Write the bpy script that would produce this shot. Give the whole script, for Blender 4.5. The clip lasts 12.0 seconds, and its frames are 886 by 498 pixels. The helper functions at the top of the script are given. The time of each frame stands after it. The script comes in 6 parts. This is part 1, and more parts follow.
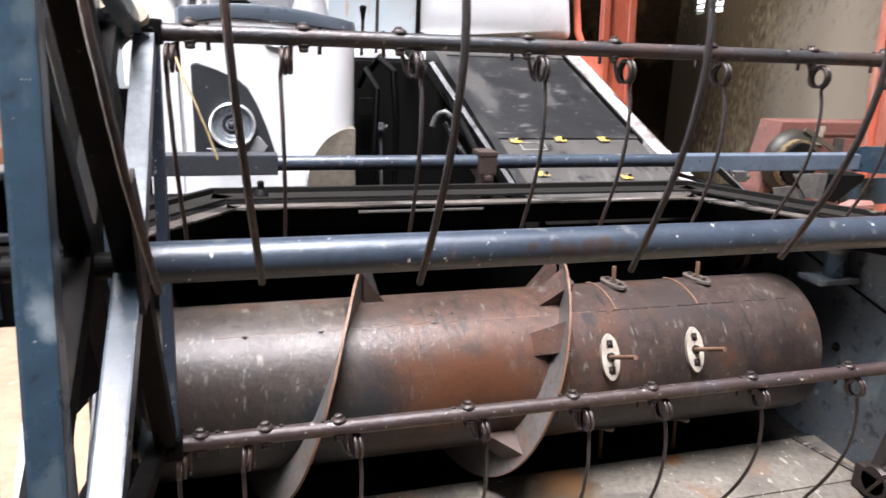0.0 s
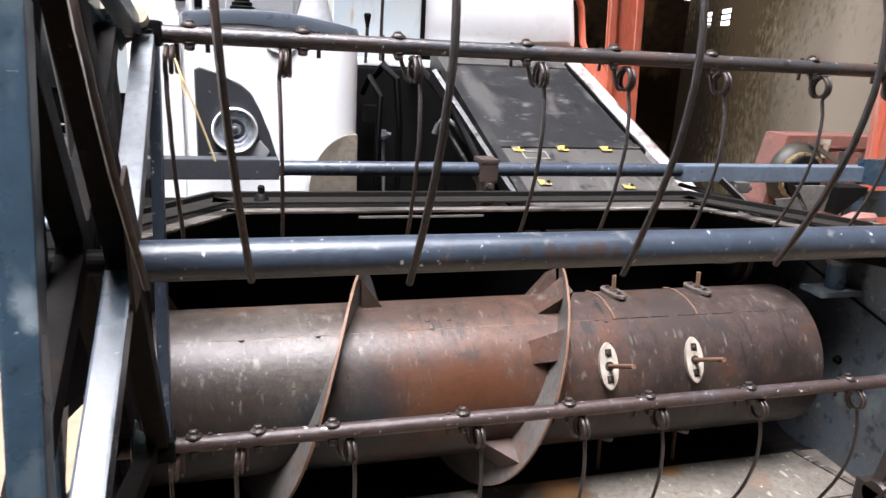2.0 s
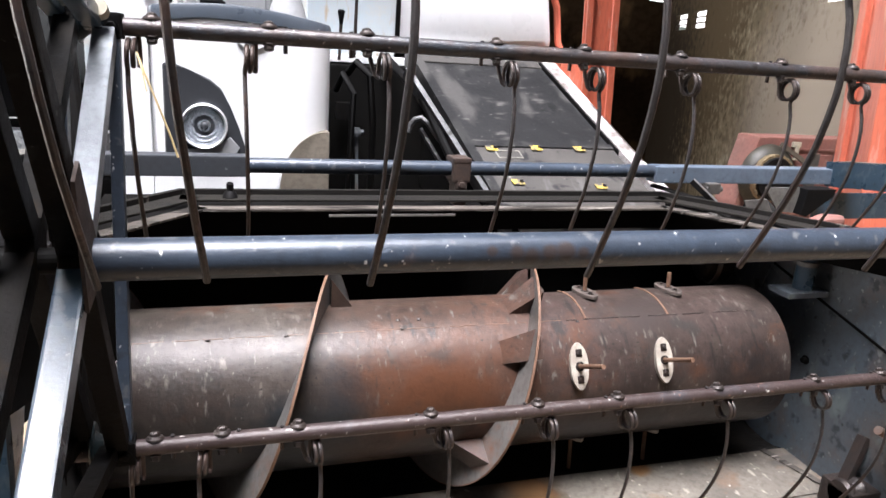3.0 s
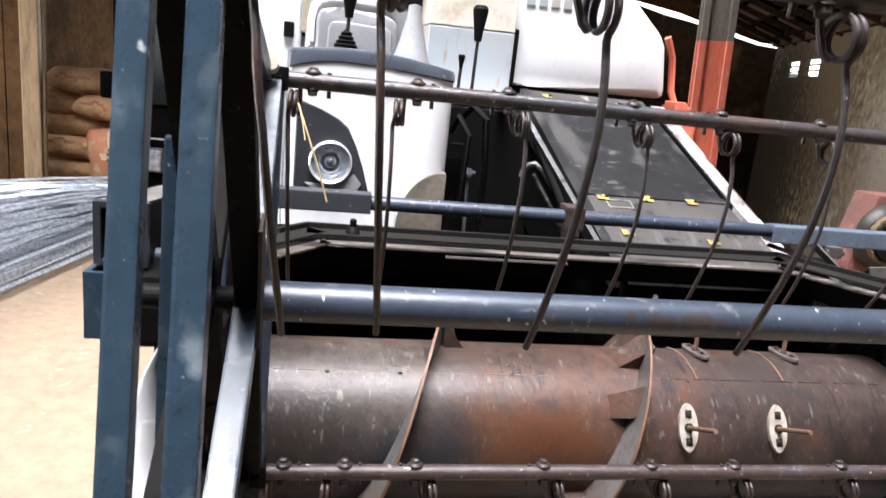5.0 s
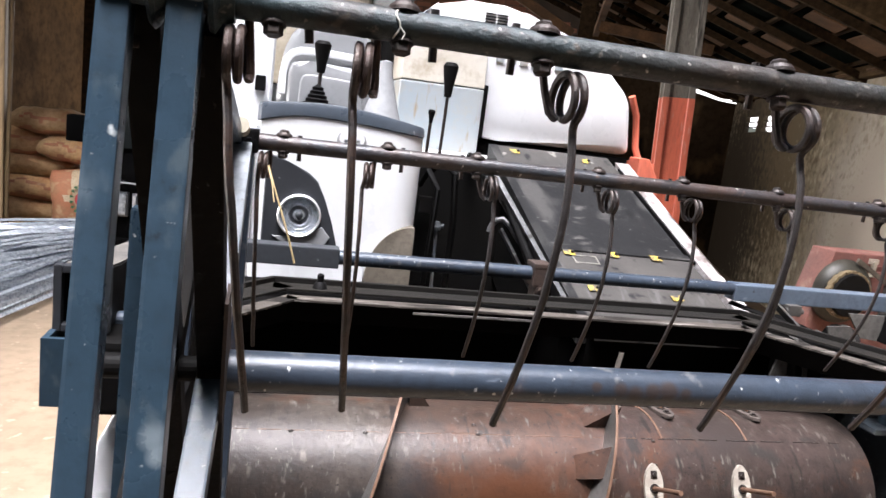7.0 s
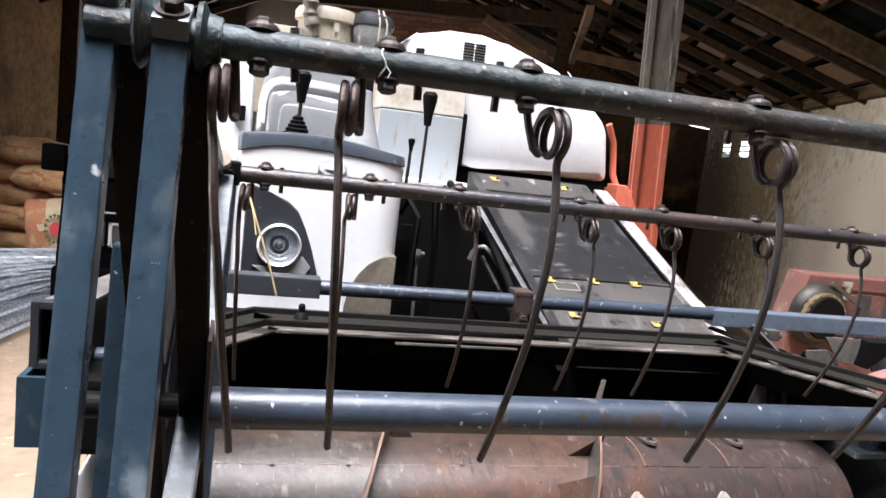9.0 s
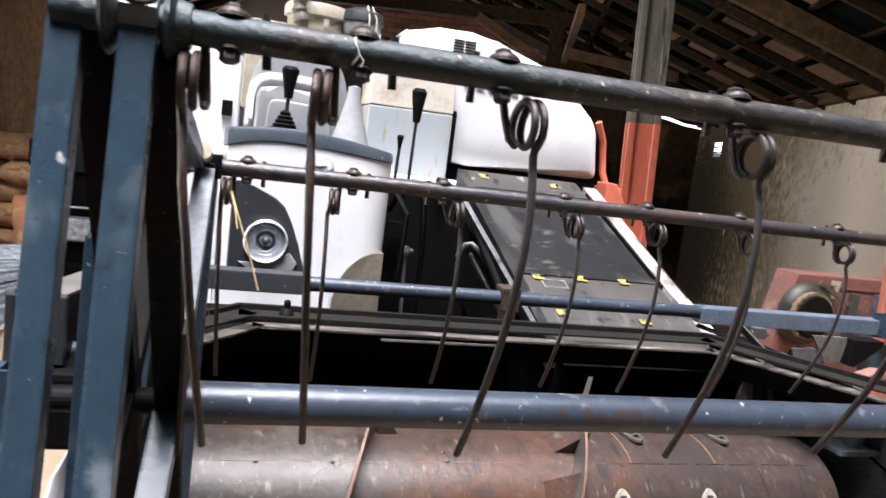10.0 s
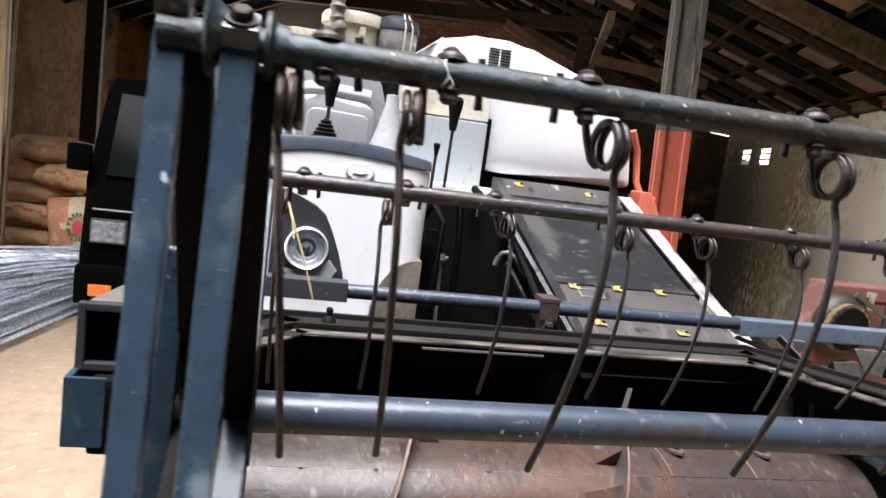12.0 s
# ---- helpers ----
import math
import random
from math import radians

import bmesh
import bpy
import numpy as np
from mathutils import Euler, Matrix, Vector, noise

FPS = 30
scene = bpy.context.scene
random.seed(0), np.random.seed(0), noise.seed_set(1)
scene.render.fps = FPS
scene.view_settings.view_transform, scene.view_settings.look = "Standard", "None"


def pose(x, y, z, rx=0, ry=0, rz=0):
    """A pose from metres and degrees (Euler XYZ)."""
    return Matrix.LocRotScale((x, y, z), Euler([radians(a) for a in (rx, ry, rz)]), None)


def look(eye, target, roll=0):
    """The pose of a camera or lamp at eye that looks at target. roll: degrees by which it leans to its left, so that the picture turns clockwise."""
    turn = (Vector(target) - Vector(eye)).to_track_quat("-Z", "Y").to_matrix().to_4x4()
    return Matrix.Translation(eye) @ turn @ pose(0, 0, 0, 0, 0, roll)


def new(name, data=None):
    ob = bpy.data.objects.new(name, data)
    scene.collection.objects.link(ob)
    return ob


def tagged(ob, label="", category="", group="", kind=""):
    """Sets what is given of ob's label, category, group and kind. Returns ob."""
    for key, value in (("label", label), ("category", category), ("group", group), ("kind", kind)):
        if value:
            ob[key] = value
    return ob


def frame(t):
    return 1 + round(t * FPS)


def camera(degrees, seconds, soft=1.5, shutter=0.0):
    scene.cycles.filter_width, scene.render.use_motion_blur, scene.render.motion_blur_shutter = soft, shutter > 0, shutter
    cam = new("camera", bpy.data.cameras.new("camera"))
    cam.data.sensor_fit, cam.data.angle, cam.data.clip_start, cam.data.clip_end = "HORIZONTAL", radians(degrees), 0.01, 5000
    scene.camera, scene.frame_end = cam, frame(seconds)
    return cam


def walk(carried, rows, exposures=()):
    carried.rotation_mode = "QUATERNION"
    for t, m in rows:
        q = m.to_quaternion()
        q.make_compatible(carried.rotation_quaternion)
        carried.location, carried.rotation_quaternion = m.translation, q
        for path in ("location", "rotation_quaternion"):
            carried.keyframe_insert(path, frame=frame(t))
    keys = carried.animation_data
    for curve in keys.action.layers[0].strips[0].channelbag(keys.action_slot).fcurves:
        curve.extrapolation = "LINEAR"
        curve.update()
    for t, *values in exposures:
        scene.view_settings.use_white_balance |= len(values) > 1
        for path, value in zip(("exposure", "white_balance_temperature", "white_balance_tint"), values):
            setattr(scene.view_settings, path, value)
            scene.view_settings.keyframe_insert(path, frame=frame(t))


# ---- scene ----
cam = camera(63.6, 12.0, shutter=0.8)
PATH = [
    (0, (0.198, 0.332, 1.475), (0.744, 2.17, 0.906), 2.4),
    (0.5, (0.195, 0.328, 1.472), (0.701, 2.171, 0.885), 3.5),
    (1, (0.209, 0.324, 1.466), (0.749, 2.158, 0.88), 2.8),
    (1.5, (0.207, 0.32, 1.469), (0.739, 2.168, 0.92), 2.8),
    (2, (0.213, 0.327, 1.466), (0.745, 2.178, 0.924), 3.0),
    (2.5, (0.234, 0.333, 1.466), (0.795, 2.162, 0.882), 3.2),
    (2.7, (0.234, 0.333, 1.465), (0.812, 2.163, 0.9), 3.5),
    (4.3, (0.181, 0.34, 1.48), (0.735, 2.193, 0.973), 5.8),
    (4.5, (0.171, 0.343, 1.484), (0.639, 2.22, 0.974), 5.6),
    (5, (0.146, 0.328, 1.502), (0.514, 2.234, 1.023), 6.0),
    (5.5, (0.141, 0.329, 1.512), (0.547, 2.239, 1.082), 6.5),
    (6, (0.143, 0.332, 1.52), (0.571, 2.244, 1.121), 6.7),
    (6.5, (0.143, 0.331, 1.531), (0.572, 2.249, 1.163), 7.0),
    (8.5, (0.138, 0.339, 1.539), (0.651, 2.246, 1.223), 7.3),
    (9, (0.136, 0.335, 1.543), (0.634, 2.252, 1.268), 6.9),
    (9.5, (0.137, 0.333, 1.543), (0.623, 2.256, 1.28), 7.3),
    (10, (0.153, 0.337, 1.538), (0.671, 2.249, 1.262), 7.2),
    (10.5, (0.167, 0.343, 1.533), (0.703, 2.246, 1.228), 7.3),
    (11, (0.166, 0.348, 1.529), (0.715, 2.244, 1.208), 7.5),
    (11.5, (0.15, 0.354, 1.534), (0.605, 2.278, 1.237), 6.7),
    (12, (0.099, 0.343, 1.544), (0.56, 2.27, 1.273), 7.6),
]
walk(cam, [(t, look(eye, target, roll)) for t, eye, target, roll in PATH],
     [(0, 0.57, 6150, 15), (2.5, 0.55, 6150, 15), (4.5, 0.55, 6150, 15), (6, 0.48, 6150, 15), (9, 0.39, 6150, 15), (12, 0.32, 6150, 15)])

# ---- light ----
world = bpy.data.worlds.new("world")
scene.world = world
world.use_nodes = True
wn = world.node_tree.nodes
sky = wn.new("ShaderNodeTexSky")
sky.sky_type, sky.sun_disc = "NISHITA", False
sky.sun_elevation, sky.sun_rotation = radians(50), radians(200)
world.node_tree.links.new(sky.outputs[0], wn["Background"].inputs[0])
wn["Background"].inputs[1].default_value = 0.028

BARN = pose(0, 0, 0, 0, 0, -21)


def area_lamp(name, m, w, h, power, colour):
    data = bpy.data.lights.new(name, "AREA")
    data.shape, data.size, data.size_y, data.energy, data.color = "RECTANGLE", w, h, power, colour
    ob = new(name, data)
    ob.matrix_world = m
    return ob


area_lamp("daylight_open_roof", look((-0.8, -0.3, 11.3), (0.8, 2.0, 0.9)), 5.5, 5.0, 700, (1.0, 0.98, 0.96)).data.spread = radians(60)
# Weak fill lamp added from the front; no door stands there.
area_lamp("front_fill_lamp", BARN @ look((-1.4, -3.4, 1.35), (0.6, 2.5, 1.0)), 3.4, 2.3, 9, (0.96, 0.98, 1.0))
area_lamp("daylight_west_opening", BARN @ look((-6.05, 2.5, 1.35), (1.5, 5.6, 0.6)), 3.8, 2.2, 190, (1.0, 0.95, 0.87)).data.spread = radians(100)
area_lamp("daylight_back_door", BARN @ look((-5.0, 11.2, 1.6), (2.0, 5.0, 1.4)), 1.3, 2.6, 210, (1.0, 0.93, 0.82))



# ---- materials ----
def mat(name, colour, rough=0.6, metal=0.0, colour2=None, scale=8.0, bump=0.0, bscale=60.0, fleck=None, fleck_amount=0.62, fleck_scale=45.0,
        stretch=(1, 1, 1), rust=None, rust_amount=0.6, rust_scale=5.0, spec=0.5, coat=0.0, rvar=0.15, vary=0.0, grain=0.75, layers=(), along=(), spots=()):
    """Painted, rusted or plain surface: base colour with a second one by large noise, fine grain, flecks of dirt and bump."""
    m = bpy.data.materials.new(name)
    m.use_nodes = True
    nt = m.node_tree
    n, L = nt.nodes, nt.links.new
    b = n["Principled BSDF"]
    tc = n.new("ShaderNodeTexCoord")
    mp = n.new("ShaderNodeMapping")
    mp.inputs["Scale"].default_value = stretch
    L(tc.outputs["Object"], mp.inputs[0])

    def tex(s, detail=6.0, r=0.6):
        t = n.new("ShaderNodeTexNoise")
        t.inputs["Scale"].default_value, t.inputs["Detail"].default_value, t.inputs["Roughness"].default_value = s, detail, r
        L(mp.outputs[0], t.inputs["Vector"])
        return t.outputs["Fac"]

    def ramp(src, lo, hi):
        r = n.new("ShaderNodeMapRange")
        r.inputs[1].default_value, r.inputs[2].default_value = lo, hi
        L(src, r.inputs[0])
        return r.outputs[0]

    def mix(f, a, c):
        x = n.new("ShaderNodeMix")
        x.data_type = "RGBA"
        L(f, x.inputs[0])
        for s, v in ((x.inputs[6], a), (x.inputs[7], c)):
            if isinstance(v, tuple):
                s.default_value = (*v, 1)
            else:
                L(v, s)
        return x.outputs[2]

    c2 = colour2 or tuple(v * 0.72 for v in colour)
    if along:
        sx = n.new("ShaderNodeSeparateXYZ")
        L(tc.outputs["Object"], sx.inputs[0])
        wob = n.new("ShaderNodeMath")
        wob.operation = "MULTIPLY_ADD"
        L(tex(3.0), wob.inputs[0])
        wob.inputs[1].default_value = 0.35
        L(sx.outputs[0], wob.inputs[2])
        cr = n.new("ShaderNodeValToRGB")
        L(ramp(wob.outputs[0], along[0][0] + 0.17, along[-1][0] + 0.17), cr.inputs[0])
        span = along[-1][0] - along[0][0]
        while len(cr.color_ramp.elements) < len(along):
            cr.color_ramp.elements.new(0.5)
        for e, (at, c) in zip(cr.color_ramp.elements, along):
            e.position, e.color = (at - along[0][0]) / span, (*c, 1)
        colour = cr.outputs[0]
    col = mix(ramp(tex(scale), 0.35, 0.68), colour, c2)
    col = mix(ramp(tex(scale * 12, 4), 0.45, 0.85), col, tuple(v * grain for v in c2))
    if rust:
        col = mix(ramp(tex(rust_scale, 9, 0.68), rust_amount - 0.06, rust_amount + 0.1), col, rust)
    if fleck:
        col = mix(ramp(tex(fleck_scale, 3, 0.5), fleck_amount, fleck_amount + 0.05), col, fleck)
    for colour3, size3, amount3, stretch3 in layers:
        mp3 = n.new("ShaderNodeMapping")
        mp3.inputs["Scale"].default_value = stretch3
        L(tc.outputs["Object"], mp3.inputs[0])
        t3 = n.new("ShaderNodeTexNoise")
        t3.inputs["Scale"].default_value, t3.inputs["Detail"].default_value = size3, 5.0
        L(mp3.outputs[0], t3.inputs["Vector"])
        col = mix(ramp(t3.outputs["Fac"], amount3, amount3 + 0.08), col, colour3)
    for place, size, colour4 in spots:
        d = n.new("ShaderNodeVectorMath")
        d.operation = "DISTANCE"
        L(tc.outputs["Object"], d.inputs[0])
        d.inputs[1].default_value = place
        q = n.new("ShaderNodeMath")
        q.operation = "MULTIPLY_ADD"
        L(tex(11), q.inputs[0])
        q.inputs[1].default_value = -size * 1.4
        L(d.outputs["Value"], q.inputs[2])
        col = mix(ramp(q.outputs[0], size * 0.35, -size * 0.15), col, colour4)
    if vary:
        oi = n.new("ShaderNodeObjectInfo")
        h = n.new("ShaderNodeHueSaturation")
        h.inputs["Hue"].default_value = 0.5
        r = n.new("ShaderNodeMapRange")
        r.inputs[3].default_value, r.inputs[4].default_value = 1 - vary, 1 + vary
        L(oi.outputs["Random"], r.inputs[0])
        L(r.outputs[0], h.inputs["Value"])
        L(col, h.inputs["Color"])
        col = h.outputs[0]
    L(col, b.inputs["Base Color"])
    rr = n.new("ShaderNodeMapRange")
    rr.inputs[3].default_value, rr.inputs[4].default_value = max(0.03, rough - rvar), min(1, rough + rvar)
    L(tex(scale * 3), rr.inputs[0])
    L(rr.outputs[0], b.inputs["Roughness"])
    b.inputs["Metallic"].default_value = metal
    b.inputs["Specular IOR Level"].default_value = spec
    b.inputs["Coat Weight"].default_value = coat
    if bump:
        bp = n.new("ShaderNodeBump")
        bp.inputs["Strength"].default_value, bp.inputs["Distance"].default_value = bump, 0.004
        L(tex(bscale, 8, 0.65), bp.inputs["Height"])
        L(bp.outputs[0], b.inputs["Normal"])
    return m


M_BLUE = mat("blue_grey_paint", (0.028, 0.050, 0.073), 0.3, 0.0, (0.021, 0.038, 0.055), 5, 0.12, 90, spec=0.5, fleck=(0.4, 0.42, 0.42), fleck_amount=0.74, fleck_scale=38, rust=(0.03, 0.036, 0.044), rust_amount=0.64,
              layers=(((0.08, 0.105, 0.125), 14, 0.64, (1, 1, 0.5)), ((0.16, 0.19, 0.21), 9, 0.70, (1, 1, 1)), ((0.05, 0.07, 0.085), 35, 0.58, (1, 1, 0.6)), ((0.45, 0.45, 0.43), 120, 0.71, (1, 1, 1)), ((0.014, 0.02, 0.027), 60, 0.67, (1, 1, 1))), spots=(((0.066, 0.842, 1.284), 0.016, (0.14, 0.17, 0.19)), ((0.070, 0.845, 1.270), 0.011, (0.14, 0.17, 0.19)), ((0.062, 0.838, 1.30), 0.010, (0.14, 0.17, 0.19))))
M_TUBE = mat("worn_blue_tube_paint", (0.034, 0.046, 0.065), 0.38, 0.1, (0.024, 0.031, 0.043), 4, 0.25, 90, fleck=(0.6, 0.6, 0.58), fleck_amount=0.735, fleck_scale=60, rust=(0.10, 0.055, 0.04), rust_amount=0.64,
              layers=(((0.6, 0.6, 0.58), 105, 0.675, (0.9, 0.7, 0.7)), ((0.085, 0.09, 0.095), 40, 0.62, (1, 1, 1)), ((0.02, 0.022, 0.026), 26, 0.64, (0.4, 1, 1)), ((0.11, 0.13, 0.16), 60, 0.68, (0.3, 1, 1))), spots=tuple(((x, 1.147, 1.214 + dz), r, (0.034, 0.026, 0.025)) for x, dz, r in ((0.595, 0.004, 0.012), (0.615, 0.0, 0.014), (0.64, 0.003, 0.012), (0.665, 0.005, 0.014), (0.69, 0.002, 0.01), (0.56, 0.006, 0.008))))
M_BAR = mat("rusty_tine_bar_steel", (0.038, 0.044, 0.052), 0.38, 0.3, (0.045, 0.034, 0.03), 6, 0.5, 80, fleck=(0.42, 0.4, 0.38), fleck_amount=0.72, fleck_scale=60, rust=(0.066, 0.042, 0.034), rust_amount=0.55,
             layers=(((0.02, 0.017, 0.016), 50, 0.60, (0.6, 1, 1)), ((0.5, 0.48, 0.46), 110, 0.68, (1, 1, 1)), ((0.09, 0.065, 0.055), 90, 0.66, (1, 1, 1))))
M_BARR = mat("red_rusted_bar", (0.046, 0.031, 0.028), 0.42, 0.2, (0.036, 0.024, 0.023), 6, 0.5, 80, fleck=(0.42, 0.4, 0.38), fleck_amount=0.72, fleck_scale=60, rust=(0.045, 0.05, 0.06), rust_amount=0.6,
              layers=(((0.02, 0.017, 0.016), 50, 0.62, (0.6, 1, 1)), ((0.55, 0.53, 0.5), 100, 0.67, (1, 1, 1)), ((0.15, 0.09, 0.07), 80, 0.64, (1, 1, 1))))
M_BARG = mat("green_grey_bar_paint", (0.021, 0.035, 0.039), 0.40, 0.2, (0.021, 0.026, 0.027), 5, 0.7, 80, fleck=(0.4, 0.38, 0.34), fleck_amount=0.715, fleck_scale=70, rust=(0.042, 0.03, 0.024), rust_amount=0.58,
              along=((0.0, (0.026, 0.046, 0.052)), (0.33, (0.027, 0.040, 0.043)), (0.48, (0.034, 0.029, 0.024)), (1.7, (0.030, 0.026, 0.022))),
              layers=(((0.012, 0.011, 0.010), 40, 0.57, (0.6, 1, 1)), ((0.085, 0.07, 0.056), 55, 0.63, (0.7, 1, 1)), ((0.13, 0.12, 0.105), 120, 0.63, (1, 1, 1)), ((0.5, 0.48, 0.44), 130, 0.69, (1, 1, 1))))
M_TINE = mat("spring_steel", (0.04, 0.036, 0.036), 0.42, 0.35, (0.022, 0.018, 0.017), 14, 0.45, 140, rust=(0.062, 0.037, 0.028), rust_amount=0.53, rust_scale=14, layers=(((0.012, 0.009, 0.008), 60, 0.6, (1, 1, 1)), ((0.13, 0.11, 0.1), 150, 0.69, (1, 1, 1))))
M_BOLT = mat("dark_bolt_steel", (0.03, 0.027, 0.026), 0.45, 0.5, (0.045, 0.032, 0.027), 30, 0.3, 120)
M_AUGER = mat("rusty_shaded_auger_steel", (0.06, 0.042, 0.034), 0.40, 0.15, (0.034, 0.025, 0.021), 2.6, 0.35, 70, spec=0.4, grain=0.55, rust=(0.085, 0.034, 0.016), rust_amount=0.60, rust_scale=3.0, fleck=(0.03, 0.025, 0.022), fleck_amount=0.67, fleck_scale=9,
               along=((0.0, (0.098, 0.085, 0.071)), (0.36, (0.088, 0.075, 0.063)), (0.47, (0.092, 0.053, 0.037)), (0.85, (0.088, 0.043, 0.028)), (1.0, (0.058, 0.037, 0.032)), (1.6, (0.055, 0.038, 0.033))),
               layers=(((0.045, 0.034, 0.028), 12, 0.62, (3, 1, 1)), ((0.105, 0.09, 0.077), 22, 0.64, (1.6, 0.7, 0.7)), ((0.03, 0.025, 0.022), 30, 0.63, (1, 1, 1)), ((0.13, 0.115, 0.10), 85, 0.67, (1.4, 0.8, 0.8)), ((0.36, 0.33, 0.3), 110, 0.725, (1, 1, 1)), ((0.02, 0.016, 0.014), 130, 0.62, (1, 1, 1)), ((0.024, 0.019, 0.017), 7, 0.6, (7, 1.6, 1.6)), ((0.105, 0.094, 0.082), 16, 0.64, (5, 1.6, 1.6))),
               # Dark spots low on the front are soot patches plus painted-in shade.
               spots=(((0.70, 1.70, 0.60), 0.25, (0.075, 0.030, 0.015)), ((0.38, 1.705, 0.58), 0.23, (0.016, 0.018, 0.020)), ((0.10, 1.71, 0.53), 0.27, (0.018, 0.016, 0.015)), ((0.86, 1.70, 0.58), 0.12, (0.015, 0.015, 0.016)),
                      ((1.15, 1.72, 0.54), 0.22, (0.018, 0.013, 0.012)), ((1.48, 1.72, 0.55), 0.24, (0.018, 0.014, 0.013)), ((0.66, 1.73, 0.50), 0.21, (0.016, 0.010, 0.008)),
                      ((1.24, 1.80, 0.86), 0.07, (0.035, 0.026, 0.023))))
M_FLIGHT = mat("worn_flight_steel", (0.2, 0.19, 0.18), 0.4, 0.4, (0.13, 0.12, 0.11), 6, 0.25, 60, rust=(0.2, 0.09, 0.05), rust_amount=0.58)
M_EDGE = mat("rusted_edge", (0.17, 0.10, 0.066), 0.6, 0.2, (0.12, 0.06, 0.035), 18, 0.3, 80)
M_PLATE = mat("blue_side_plate_paint", (0.075, 0.095, 0.115), 0.5, 0.1, (0.085, 0.09, 0.095), 4, 0.25, 50, rust=(0.10, 0.075, 0.06), rust_amount=0.6, fleck=(0.2, 0.21, 0.21), fleck_amount=0.68, fleck_scale=20,
              layers=(((0.13, 0.15, 0.15), 9, 0.58, (1, 1, 0.6)), ((0.03, 0.033, 0.038), 22, 0.6, (1, 1, 1)), ((0.22, 0.23, 0.22), 70, 0.66, (1, 1, 1)), ((0.02, 0.018, 0.016), 55, 0.68, (1, 1, 1))))
M_BLACK = mat("black_paint", (0.003, 0.003, 0.0034), 0.6, 0.0, (0.005, 0.0045, 0.004), 6, 0.1, 60, spec=0.08)
M_PALEB = mat("weathered_pale_blue", (0.11, 0.14, 0.18), 0.4, 0.1, (0.08, 0.1, 0.13), 6, 0.2, 70, layers=(((0.3, 0.33, 0.36), 20, 0.64, (0.5, 1, 1)), ((0.03, 0.035, 0.04), 40, 0.66, (1, 1, 1))))
M_RIM = mat("dark_rim_steel", (0.008, 0.0075, 0.007), 0.7, 0.0, (0.014, 0.0125, 0.011), 9, 0.3, 50, stretch=(0.4, 3, 3), fleck=(0.13, 0.115, 0.1), fleck_amount=0.68, fleck_scale=12, spec=0.1)
M_RIML = mat("dusty_rim_lip", (0.095, 0.082, 0.07), 0.8, 0.0, (0.03, 0.026, 0.022), 7, 0.4, 50, stretch=(0.5, 2.5, 2.5), spec=0.2, layers=(((0.014, 0.012, 0.010), 9, 0.53, (0.5, 3, 3)), ((0.22, 0.20, 0.18), 26, 0.60, (0.4, 3, 3)), ((0.012, 0.010, 0.009), 22, 0.6, (0.4, 3, 3))))
M_TABLE = mat("dusty_header_table", (0.13, 0.114, 0.093), 0.85, 0.0, (0.07, 0.06, 0.049), 5, 0.5, 50, fleck=(0.3, 0.27, 0.23), fleck_amount=0.67, fleck_scale=45, rust=(0.12, 0.055, 0.02), rust_amount=0.57, rust_scale=2.4,
               layers=(((0.06, 0.052, 0.045), 7, 0.60, (1, 1.6, 1)), ((0.24, 0.215, 0.18), 16, 0.64, (2.5, 1, 1)), ((0.05, 0.045, 0.04), 90, 0.66, (1, 1, 1))), spots=(((0.96, 1.77, 0.4), 0.12, (0.05, 0.028, 0.012)), ((0.97, 1.765, 0.4), 0.07, (0.085, 0.038, 0.009)), ((1.30, 1.79, 0.4), 0.04, (0.13, 0.06, 0.015))))
M_WHITE = mat("white_machine_paint", (0.72, 0.725, 0.735), 0.3, 0.0, (0.68, 0.685, 0.69), 2, 0.02, 40, fleck=(0.45, 0.42, 0.38), fleck_amount=0.79, fleck_scale=30, coat=0.3, grain=0.98)
M_STAINW = mat("stained_off_white", (0.56, 0.53, 0.47), 0.4, 0.0, (0.48, 0.44, 0.37), 3, 0.03, 40, grain=0.95, rust=(0.33, 0.27, 0.19), rust_amount=0.6, rust_scale=7)
M_PALE = mat("pale_blue_paint", (0.25, 0.295, 0.325), 0.45, 0.0, (0.30, 0.305, 0.295), 3, 0.02, 40, grain=0.95, rust=(0.33, 0.29, 0.23), rust_amount=0.6, rust_scale=4, layers=(((0.25, 0.2, 0.14), 14, 0.66, (2, 2, 0.4)),))
M_GREY = mat("grey_plastic", (0.25, 0.252, 0.258), 0.5, 0.0, (0.20, 0.203, 0.208), 4, 0.04, 90, grain=0.93)
M_DARKP = mat("charcoal_plastic", (0.016, 0.018, 0.022), 0.5, 0.0, (0.024, 0.026, 0.03), 6, 0.1, 120, fleck=(0.2, 0.2, 0.2), fleck_amount=0.72)
M_DASH = mat("slate_dash_plastic", (0.04, 0.05, 0.064), 0.3, 0.0, (0.055, 0.064, 0.078), 5, 0.08, 120, fleck=(0.35, 0.35, 0.35), fleck_amount=0.74)
M_RED = mat("orange_red_paint", (0.62, 0.15, 0.085), 0.45, 0.0, (0.5, 0.13, 0.08), 3, 0.15, 40, rust=(0.55, 0.36, 0.3), rust_amount=0.64, rust_scale=8, stretch=(2, 2, 0.4))
M_CONC = mat("grey_post_concrete", (0.18, 0.165, 0.14), 0.85, 0.0, (0.09, 0.082, 0.068), 5, 0.4, 40, stretch=(2, 2, 0.4), layers=(((0.04, 0.036, 0.03), 7, 0.58, (2, 2, 0.3)), ((0.26, 0.24, 0.21), 12, 0.64, (2, 2, 0.4))))
